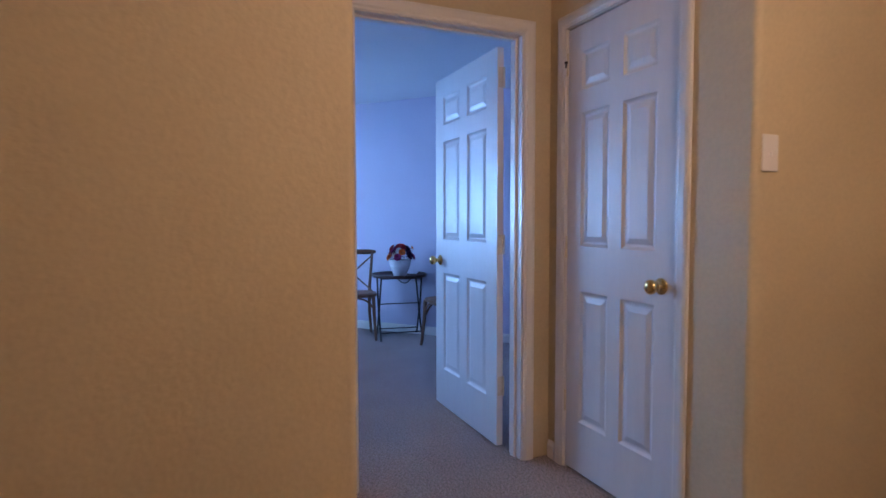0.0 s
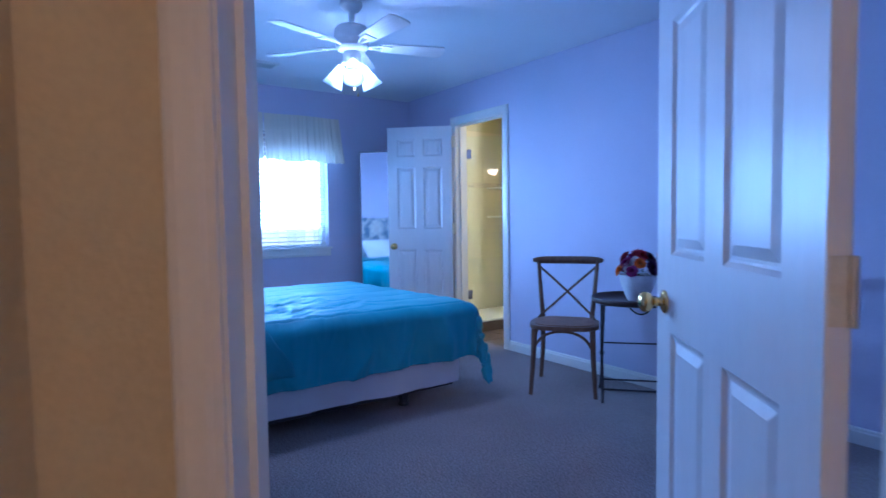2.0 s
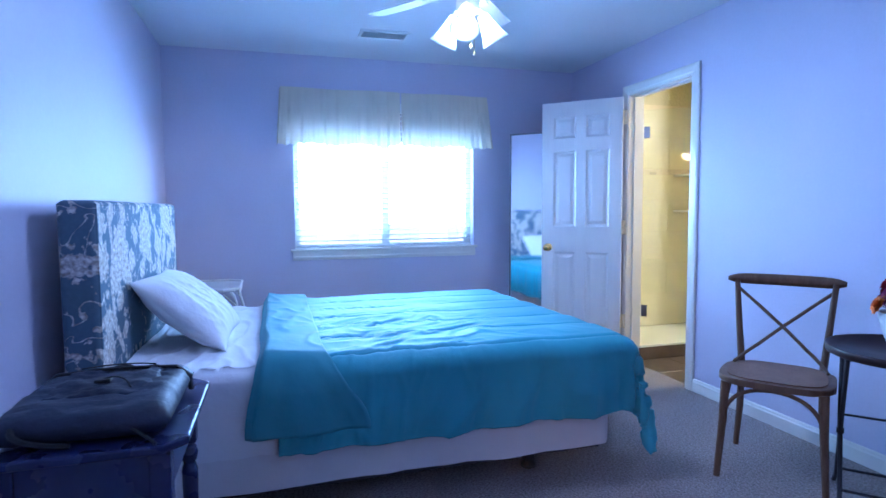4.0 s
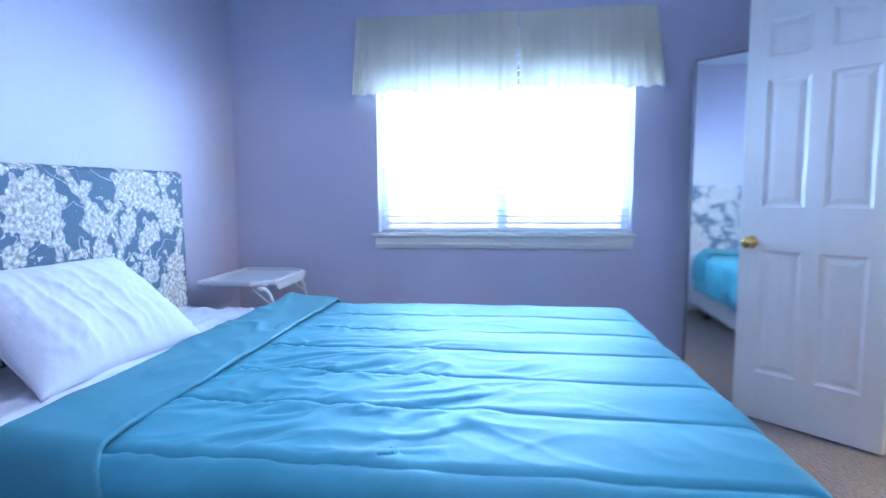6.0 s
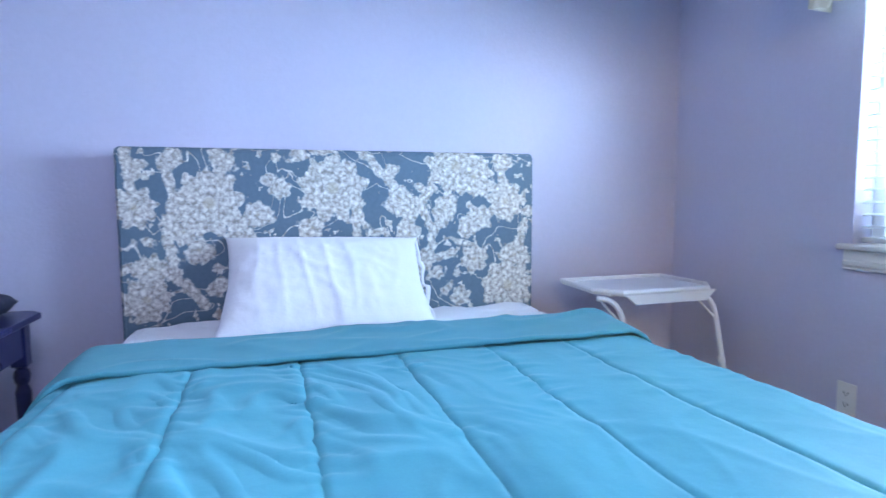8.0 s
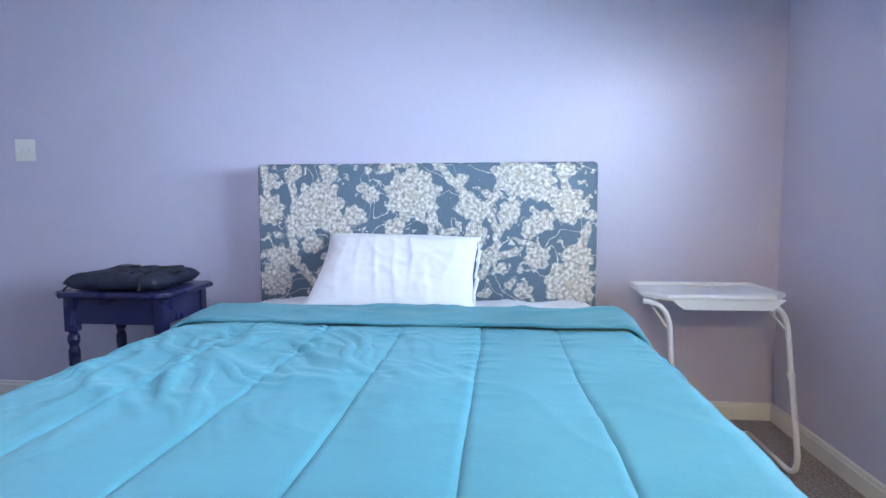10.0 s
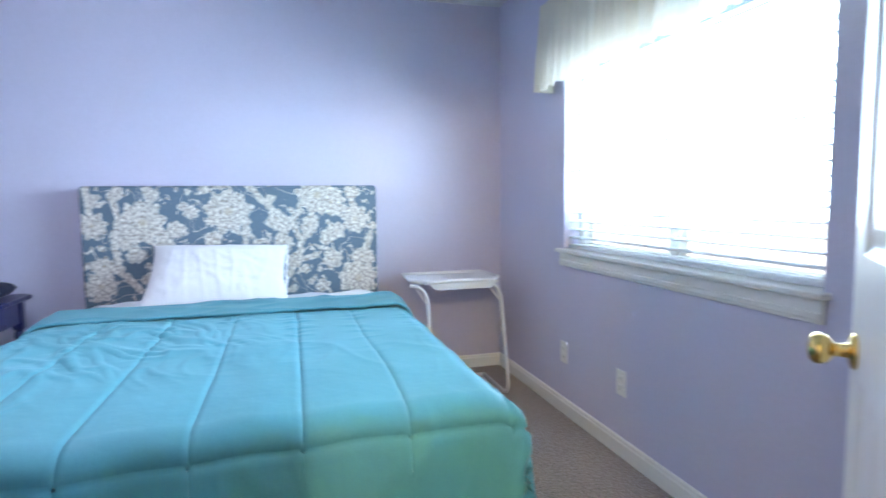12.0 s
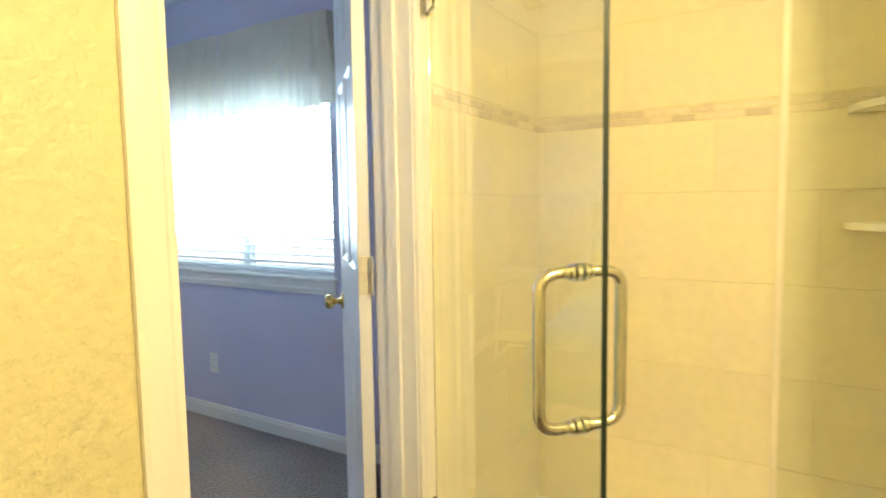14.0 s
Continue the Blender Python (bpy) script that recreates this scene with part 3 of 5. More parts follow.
for i in range(3):
    a = 95 + 120 * i
    m = pose(0, 0, 2.09, 0, 0, a) @ pose(0.055, 0, 0, 0, 0, 0) @ pose(0, 0, 0, 0, -32, 0)
    bm = tube(bmesh.new(), [(-0.02, 0, 0.0), (0.0, 0, -0.005), (0.005, 0, -0.03)], 0.012, 10)
    arm = part("lamp_arm", bm, M_FANW, fan, m=m)
    bm = lathe(bmesh.new(), [(0.022, -0.028), (0.026, -0.04), (0.034, -0.075), (0.046, -0.115), (0.060, -0.150), (0.066, -0.158), (0.063, -0.157), (0.044, -0.115), (0.032, -0.075), (0.023, -0.04)], 28, cap=False)
    part("shade", bm, M_SHADE, fan, "frosted glass bell shade", m, True)
    bm = lathe(bmesh.new(), [(0.010, -0.04), (0.014, -0.06), (0.026, -0.09), (0.029, -0.11), (0.022, -0.13), (0.004, -0.138)], 18)
    part("bulb", bm, M_BULB, fan, "lit bulb", m, True)
    spot = lamp("fan_light", "SPOT", pose(FAN.x, FAN.y, 0, 0, 0, 0) @ m @ pose(0, 0, -0.145), 6.6, COOL, 0.11)
    spot.data.spot_size, spot.data.spot_blend = radians(134), 0.40
lamp("fan_glow", "POINT", pose(FAN.x, FAN.y, 1.985), 10, COOL, 0.05)
for x, L in ((0.02, 0.16), (-0.025, 0.12)):
    bm = tube(bmesh.new(), [(x, 0.02, 2.06), (x, 0.022, 2.06 - L)], 0.0015, 5)
    lathe(bm, [(0.004, 0), (0.006, -0.012), (0.003, -0.02)], 8, (x, 0.022, 2.06 - L))
    part("pull_chain", bm, M_BRASS, fan)

# ceiling vent
v = empty("ceiling_vent", pose(-4.60, 3.10, CEIL, 0, 0, 0), "white metal ceiling air vent", "air vent")
bm = boxes((-0.09, -0.17, -0.012, -0.07, 0.17, -0.0005), (0.07, -0.17, -0.012, 0.09, 0.17, -0.0005), (-0.07, -0.17, -0.012, 0.07, -0.15, -0.0005), (-0.07, 0.15, -0.012, 0.07, 0.17, -0.0005))
part("frame", bm, M_FANW, v)
part("backing", boxes((-0.07, -0.15, -0.003, 0.07, 0.15, -0.0008)), M_DARK, v)
for i in range(7):
    part("slat", boxes((-0.009, -0.15, -0.001, 0.009, 0.15, 0.0005)), M_FANW, v, m=pose(-0.06 + 0.02 * i, 0, -0.008, 0, 35, 0))

# ---- wall plates ----


def plate(name, m, label, kind):
    """Local x across, z up, y out of the wall."""
    root = empty(name, m, label, "light switch" if kind == "switch" else "socket")
    bm = bmesh.new()
    box(bm, -0.036 if kind != "double" else -0.058, 0.0005, -0.058, 0.036 if kind != "double" else 0.058, 0.006, 0.058, 0.003)
    part("plate", bm, M_PLATE, root)
    if kind in ("switch", "double"):
        for x in ((0,) if kind == "switch" else (-0.023, 0.023)):
            part("toggle", boxes((x - 0.005, 0.006, -0.012, x + 0.005, 0.014, 0.004), bevel=0.0015), M_PLATE, root)
    else:
        for z in (-0.02, 0.02):
            part("socket", boxes((-0.017, 0.006, z - 0.014, 0.017, 0.0075, z + 0.014), bevel=0.001), M_PLATE, root)
            part("slots", boxes((-0.008, 0.0072, z - 0.003, -0.006, 0.0082, z + 0.006), (0.006, 0.0072, z - 0.003, 0.008, 0.0082, z + 0.006), (-0.002, 0.0072, z - 0.010, 0.002, 0.0082, z - 0.006)), M_DARK, root)
    return root


plate("light_switch", pose(-1.44, YS, 1.344), "white double light switch on the lavender wall", "double")
plate("wall_outlet", pose(XW, 2.505, 0.333, 0, 0, -90), "white wall outlet above the baseboard", "outlet")
plate("wall_outlet", pose(XW, 3.045, 0.333, 0, 0, -90), "white wall outlet above the baseboard", "outlet")
plate("light_switch", NICHE @ pose(NR + 0.060, HR, 1.385, 0, 0, 180), "white light switch beside the rounded hall corner", "switch")

# ---- bed ----
BEDX0, BEDX1, BEDY0, BEDY1 = -4.37, -2.84, 1.765, 3.80
bed = empty("bed", pose(0, 0, 0), "queen bed with white mattress on a black steel frame", "bed")
bm = bmesh.new()
box(bm, BEDX0, BEDY0, 0.37, BEDX1, BEDY1, 0.595, 0.05, 5)
part("mattress", bm, M_SHEET, bed, smooth=True)
bm = bmesh.new()
nu, nv = 150, 6
cx0, cx1, cy0, cy1, rc = BEDX0 - 0.004, BEDX1 + 0.004, BEDY0, BEDY1 + 0.004, 0.06
per = [(cx1, cy0)] + bull(cx1 - rc, cy1 - rc, rc, 0, 90, 6) + bull(cx0 + rc, cy1 - rc, rc, 90, 180, 6) + [(cx0, cy0)]
pp = []
for (xa, ya), (xb, yb) in zip(per, per[1:]):
    n = max(1, int(math.hypot(xb - xa, yb - ya) / 0.03))
    pp += [(xa + (xb - xa) * i / n, ya + (yb - ya) * i / n) for i in range(n)]
pp.append(per[-1])
rows = []
for vv in range(nv + 1):
    f = vv / nv
    row = []
    for i, (x, y) in enumerate(pp):
        w = noise.noise((x * 5, y * 5, f * 0.8)) * 0.016 + noise.noise((x * 14, y * 14, 2.0)) * 0.006
        c = Vector((x - (cx0 + cx1) / 2, y - (cy0 + cy1) / 2)).normalized()
        row.append(bm.verts.new((x + c.x * w * f, y + c.y * w * f, 0.40 - 0.275 * f + 0.012 * f * noise.noise((x * 4, y * 4, 9)))))
    rows.append(row)
for vv in range(nv):
    for i in range(len(pp) - 1):
        bm.faces.new([rows[vv][i], rows[vv][i + 1], rows[vv + 1][i + 1], rows[vv + 1][i]])
part("box_spring_cover", bm, M_TICK, bed, "white cloth covering the box spring", smooth=True)
part("box_spring", boxes((BEDX0 + 0.01, BEDY0 + 0.01, 0.136, BEDX1 - 0.01, BEDY1 - 0.01, 0.37)), M_TICK, bed)
for y in (2.0, 2.85, 3.55):
    part("cross_rail", boxes((BEDX0 + 0.03, y - 0.02, 0.100, BEDX1 - 0.03, y + 0.02, 0.134)), M_STEEL, bed)
for x in (BEDX0 + 0.04, BEDX1 - 0.07):
    part("side_rail", boxes((x, BEDY0 + 0.02, 0.096, x + 0.03, BEDY1 - 0.04, 0.135)), M_STEEL, bed)
for x in (BEDX0 + 0.12, -3.6, BEDX1 - 0.14):
    for y in (2.0, 3.45):
        bm = boxes((x - 0.022, y - 0.022, 0.03, x + 0.022, y + 0.022, 0.098), bevel=0.003)
        leg = part("leg", bm, M_STEEL, bed)
        part("foot", lathe(bmesh.new(), [(0.035, 0.0005), (0.035, 0.012), (0.02, 0.03)], 14, (x, y, 0)), M_STEEL, leg)

# headboard: upholstered, with piping and a printed flower cloth
mt, n, l, p = nodes_of("flowered_upholstery")
tc = n.new("ShaderNodeTexCoord")
sep = n.new("ShaderNodeSeparateXYZ")
l.new(tc.outputs["Object"], sep.inputs[0])
wob = n.new("ShaderNodeTexNoise")
wob.inputs["Scale"].default_value, wob.inputs["Detail"].default_value = 32, 3
l.new(tc.outputs["Object"], wob.inputs[0])


def math_node(op, a, b=None, c=None):
    q = n.new("ShaderNodeMath")
    q.operation = op
    for i, v in enumerate((a, b, c)):
        if v is None:
            continue
        if isinstance(v, (int, float)):
            q.inputs[i].default_value = v
        else:
            l.new(v, q.inputs[i])
    return q.outputs[0]


FLOWERS = [(0.755, 0.799, 0.125), (0.307, 0.743, 0.12), (0.059, 0.730, 0.075), (0.558, 0.799, 0.042), (0.544, 0.912, 0.02), (1.251, 0.888, 0.115), (1.333, 0.847, 0.08), (1.471, 0.743, 0.085),
           (1.361, 0.675, 0.055), (1.333, 0.502, 0.06), (1.485, 0.385, 0.115), (1.271, 0.351, 0.045), (1.258, 0.447, 0.02), (1.106, 0.502, 0.05), (0.086, 0.399, 0.085), (0.266, 0.571, 0.05),
           (0.403, 0.633, 0.048), (0.472, 0.702, 0.05), (0.107, 0.509, 0.055), (1.051, 0.613, 0.055), (1.017, 0.750, 0.055), (1.203, 0.716, 0.05), (1.513, 0.516, 0.06), (0.624, 0.930, 0.03), (0.672, 0.647, 0.045), (0.217, 0.640, 0.05)]
TWIGS = [[(0.88, 0.93), (0.975, 0.82), (1.10, 0.73), (1.155, 0.63), (1.14, 0.516), (1.07, 0.41)], [(0.16, 0.89), (0.19, 0.764), (0.162, 0.626), (0.19, 0.475), (0.286, 0.365)], [(0.37, 0.90), (0.34, 0.83)],
         [(0.837, 0.723), (0.845, 0.626)], [(1.155, 0.80), (1.10, 0.737)], [(1.237, 0.53), (1.14, 0.51)], [(1.45, 0.90), (1.458, 0.82)], [(1.56, 0.66), (1.53, 0.52)], [(0.04, 0.93), (0.05, 0.80)]]
mask, ring = None, None
for fx, fz, fr in FLOWERS:
    dx, dz = math_node("SUBTRACT", sep.outputs[0], fx), math_node("SUBTRACT", sep.outputs[2], fz)
    ang = math_node("ARCTAN2", dz, dx)
    d = math_node("SQRT", math_node("ADD", math_node("MULTIPLY", dx, dx), math_node("MULTIPLY", dz, dz)))
    pet = math_node("MULTIPLY", math_node("SINE", math_node("MULTIPLY", ang, 9.0 if fr > 0.07 else 6.0)), 0.11 * fr)
    rr = math_node("SUBTRACT", math_node("ADD", fr * 1.0, pet), d)
    rr = math_node("ADD", rr, math_node("MULTIPLY", math_node("SUBTRACT", wob.outputs[0], 0.5), min(0.075, 0.9 * fr)))
    mask = rr if mask is None else math_node("MAXIMUM", mask, rr)
    core = math_node("SUBTRACT", fr * 0.22, d)
    ring = core if ring is None else math_node("MAXIMUM", ring, core)
stems = None
for line in TWIGS:
    for (ax, az), (bx, bz) in zip(line, line[1:]):
        L2 = (bx - ax) ** 2 + (bz - az) ** 2
        px, pz = math_node("SUBTRACT", sep.outputs[0], ax), math_node("SUBTRACT", sep.outputs[2], az)
        tt = math_node("ADD", math_node("MULTIPLY", px, (bx - ax) / L2), math_node("MULTIPLY", pz, (bz - az) / L2))
        tt = math_node("MINIMUM", math_node("MAXIMUM", tt, 0.0), 1.0)
        qx, qz = math_node("SUBTRACT", px, math_node("MULTIPLY", tt, bx - ax)), math_node("SUBTRACT", pz, math_node("MULTIPLY", tt, bz - az))
        d = math_node("SQRT", math_node("ADD", math_node("MULTIPLY", qx, qx), math_node("MULTIPLY", qz, qz)))
        s_ = math_node("ADD", math_node("SUBTRACT", 0.021, d), math_node("MULTIPLY", math_node("SUBTRACT", wob.outputs[0], 0.5), 0.045))
        stems = s_ if stems is None else math_node("MAXIMUM", stems, s_)
mask = math_node("MAXIMUM", mask, stems)
# single leaves: centre, half length, half width, turn in degrees
LEAVES = [(0.175, 0.685, 0.045, 0.028, 10), (0.275, 0.557, 0.062, 0.036, 20), (0.48, 0.685, 0.064, 0.034, 12), (0.42, 0.62, 0.05, 0.042, 0), (0.65, 0.634, 0.045, 0.03, -25), (1.055, 0.68, 0.07, 0.036, 72),
          (1.055, 0.585, 0.05, 0.035, 0), (1.205, 0.71, 0.08, 0.048, 65), (0.98, 0.865, 0.045, 0.03, 40), (1.0, 0.72, 0.065, 0.032, -32), (1.10, 0.80, 0.04, 0.02, -20), (1.578, 0.70, 0.035, 0.026, 10),
          (1.515, 0.51, 0.08, 0.045, -10), (1.307, 0.645, 0.062, 0.045, 60), (0.105, 0.505, 0.075, 0.05, -15), (0.10, 0.605, 0.03, 0.02, -30), (0.33, 0.435, 0.05, 0.033, 30), (1.165, 0.45, 0.05, 0.026, 15),
          (1.21, 0.38, 0.042, 0.022, 40), (1.096, 0.34, 0.042, 0.022, 30), (0.515, 0.83, 0.045, 0.024, 15), (0.73, 0.938, 0.045, 0.02, 0), (0.625, 0.915, 0.045, 0.02, 10), (1.46, 0.90, 0.05, 0.04, 30),
          (0.92, 0.625, 0.045, 0.02, -5), (0.86, 0.68, 0.07, 0.018, -62), (0.18, 0.90, 0.055, 0.04, 50), (0.355, 0.905, 0.065, 0.035, -40), (0.07, 0.86, 0.045, 0.03, 60), (1.375, 0.80, 0.06, 0.03, 30)]
for cx, cz, la, lb, turn in LEAVES:
    ca, sa = math.cos(radians(turn)), math.sin(radians(turn))
    dx, dz = math_node("SUBTRACT", sep.outputs[0], cx), math_node("SUBTRACT", sep.outputs[2], cz)
    qa = math_node("ADD", math_node("MULTIPLY", dx, ca / la), math_node("MULTIPLY", dz, sa / la))
    qb = math_node("ADD", math_node("MULTIPLY", dx, -sa / lb), math_node("MULTIPLY", dz, ca / lb))
    d = math_node("SQRT", math_node("ADD", math_node("MULTIPLY", qa, qa), math_node("MULTIPLY", qb, qb)))
    lf = math_node("MULTIPLY", math_node("SUBTRACT", 1.0, d), lb)
    lf = math_node("ADD", lf, math_node("MULTIPLY", math_node("SUBTRACT", wob.outputs[0], 0.5), 0.05))
    mask = math_node("MAXIMUM", mask, lf)
# twigs and leaves between the flowers
br = n.new("ShaderNodeTexNoise")
br.inputs["Scale"].default_value, br.inputs["Detail"].default_value, br.inputs["Distortion"].default_value = 5.0, 1.5, 1.2
l.new(tc.outputs["Object"], br.inputs[0])
twig = math_node("SUBTRACT", 0.009, math_node("ABSOLUTE", math_node("SUBTRACT", br.outputs[0], 0.5)))
lv = n.new("ShaderNodeTexNoise")
lv.inputs["Scale"].default_value, lv.inputs["Detail"].default_value = 17, 3
l.new(tc.outputs["Object"], lv.inputs[0])
leaf = math_node("MULTIPLY", math_node("SUBTRACT", lv.outputs[0], 0.61), 0.4)
allm = math_node("MAXIMUM", mask, math_node("MAXIMUM", twig, leaf))
m01 = n.new("ShaderNodeMapRange")
m01.inputs["From Min"].default_value, m01.inputs["From Max"].default_value = 0.0, 0.006
l.new(allm, m01.inputs[0])
det = n.new("ShaderNodeTexNoise")
det.inputs["Scale"].default_value, det.inputs["Detail"].default_value = 60, 4
l.new(tc.outputs["Object"], det.inputs[0])
vor = n.new("ShaderNodeTexVoronoi")
vor.feature = "DISTANCE_TO_EDGE"
vor.inputs["Scale"].default_value = 30
wv2 = n.new("ShaderNodeMix")
wv2.data_type, wv2.blend_type = "RGBA", "ADD"
wv2.inputs["Factor"].default_value = 0.03
l.new(tc.outputs["Object"], wv2.inputs["A"])
l.new(wob.outputs["Color"], wv2.inputs["B"])
l.new(wv2.outputs["Result"], vor.inputs["Vector"])
vein = n.new("ShaderNodeMapRange")
vein.inputs["From Max"].default_value = 0.10
vein.inputs["To Min"].default_value, vein.inputs["To Max"].default_value = 0.70, 1.0
l.new(vor.outputs["Distance"], vein.inputs[0])
cream = n.new("ShaderNodeValToRGB")
for pos, col in ((0.36, (0.34, 0.30, 0.27, 1)), (0.45, (0.62, 0.58, 0.51, 1)), (0.62, (0.78, 0.75, 0.68, 1))):
    e = cream.color_ramp.elements[0] if pos == 0.36 else (cream.color_ramp.elements[1] if pos == 0.62 else cream.color_ramp.elements.new(pos))
    e.position, e.color = pos, col
l.new(det.outputs[0], cream.inputs[0])
blue = n.new("ShaderNodeMix")
blue.data_type = "RGBA"
blue.inputs["A"].default_value, blue.inputs["B"].default_value = (0.085, 0.135, 0.185, 1), (0.135, 0.195, 0.25, 1)
l.new(det.outputs[0], blue.inputs["Factor"])
mixc = n.new("ShaderNodeMix")
mixc.data_type = "RGBA"
l.new(m01.outputs[0], mixc.inputs["Factor"])
l.new(blue.outputs["Result"], mixc.inputs["A"])
drawn = n.new("ShaderNodeMix")
drawn.data_type, drawn.blend_type = "RGBA", "MULTIPLY"
drawn.inputs["Factor"].default_value = 1.0
l.new(cream.outputs[0], drawn.inputs["A"])
l.new(vein.outputs[0], drawn.inputs["B"])
l.new(drawn.outputs["Result"], mixc.inputs["B"])
r01 = n.new("ShaderNodeMapRange")
r01.inputs["From Max"].default_value = 0.01
r01.inputs["To Max"].default_value = 0.5
l.new(ring, r01.inputs[0])
mixd = n.new("ShaderNodeMix")
mixd.data_type = "RGBA"
mixd.inputs["B"].default_value = (0.46, 0.38, 0.26, 1)
l.new(r01.outputs[0], mixd.inputs["Factor"])
l.new(mixc.outputs["Result"], mixd.inputs["A"])
l.new(mixd.outputs["Result"], p.inputs["Base Color"])
p.inputs["Roughness"].default_value = 0.9
wv = n.new("ShaderNodeTexNoise")
wv.inputs["Scale"].default_value = 700
l.new(tc.outputs["Object"], wv.inputs[0])
bp = n.new("ShaderNodeBump")
bp.inputs["Strength"].default_value, bp.inputs["Distance"].default_value = 0.3, 0.001
l.new(wv.outputs[0], bp.inputs["Height"])
l.new(bp.outputs[0], p.inputs["Normal"])
M_FLOWER = mt

HBX = -2.80
hb = empty("headboard", pose(HBX, 1.755, 0.30, 0, 0, 180), "upholstered headboard in blue-grey cloth with cream flowers", "headboard")
bm = bmesh.new()
box(bm, 0, 0.0, 0.0, 1.605, 0.12, 0.945, 0.022, 4)
part("cushion", bm, M_FLOWER, hb, smooth=True)
loop = [(0.014, 0.004, 0.0), (0.014, 0.004, 0.93), (1.591, 0.004, 0.93), (1.591, 0.004, 0.0)]
part("piping", tube(bmesh.new(), loop, 0.005, 8), M_FLOWER, hb)
loop = [(0.014, 0.114, 0.0), (0.014, 0.114, 0.93), (1.591, 0.114, 0.93), (1.591, 0.114, 0.0)]
part("piping", tube(bmesh.new(), loop, 0.005, 8), M_FLOWER, hb)
for x in (0.3, 1.25):
    part("leg", boxes((x, 0.05, -0.30, x + 0.07, 0.09, 0.02)), M_STEEL, hb)


# comforter: a sheet over the bed with seams, folds and a turned-back head end
def seam(d, w=0.010):
    return math.exp(-(d / w) ** 2)


def crease(x, y, z, k=4.0):
    """Sharp ridges of wrinkled cloth."""
    return max(0.0, 1 - k * abs(noise.noise((x, y, z)))) ** 1.6


def duvet_height(x, y):
    """Relief of the quilted top, 0 at its mean."""
    h = 0.0
    chan = (x + 4.155 + 0.02 * noise.noise((y * 1.4, x * 2, 7))) / 0.257
    d = abs(chan - round(chan)) * 0.257
    h += 0.0045 * math.cos(min(d / 0.128, 1) * math.pi + math.pi) * 0.5 - (0.027 * seam(d, 0.0065) if x < -2.96 else 0.0)
    h += 0.006 * noise.noise((x * 3.1, y * 2.3, 0.3)) + 0.003 * noise.noise((x * 9, y * 5.5, 1.7))
    wx = x + 0.05 * noise.noise((x * 5, y * 5, 20.0))
    wy = y + 0.05 * noise.noise((x * 5, y * 5, 30.0))
    patch = max(0.0, noise.noise((x * 1.9, y * 1.9, 12.5)) + 0.22)
    h += 0.008 * crease(wx * 4 + 2.5 * wy, wy * 1.5 - 2.4 * wx, 6.1, 3.0) * patch
    h += 0.0036 * crease(wx * 9 - 4 * wy, wy * 3 + 3 * wx, 9.4, 3.0) * patch
    k = smooth01(1.25 - math.hypot((x + 3.25) / 0.62, (y - 2.90) / 0.60))
    h += k * (0.0105 * crease(wx * 6 + 3 * wy, wy * 2.2 - 2.5 * wx, 4.2, 3.0) + 0.006 * crease(wx * 11 + 7 * wy, wy * 3.2 - 4 * wx, 14.2, 3.0))
    # gathers running off each seam
    h += 0.0065 * seam(d, 0.06) * crease(wx * 5, wy * 14, 3.3, 2.6) * smooth01((3.5 - y) / 0.9)
    return h * (0.25 + 0.75 * smooth01((y - 2.42) / 0.12))


DX0, DX1, DY0, DY1 = BEDX0 - 0.065, BEDX1 + 0.03, 2.33, BEDY1 + 0.035
ZT, RAD = 0.612, 0.065


def drop_profile(s, r, flare):
    """Distance past the flat edge -> outward and downward."""
    q = r * math.pi / 2
    if s <= 0:
        return s, 0.0
    if s < q:
        a = s / r
        return r * math.sin(a), r * (1 - math.cos(a))
    return r + flare * (s - q), r + (s - q)


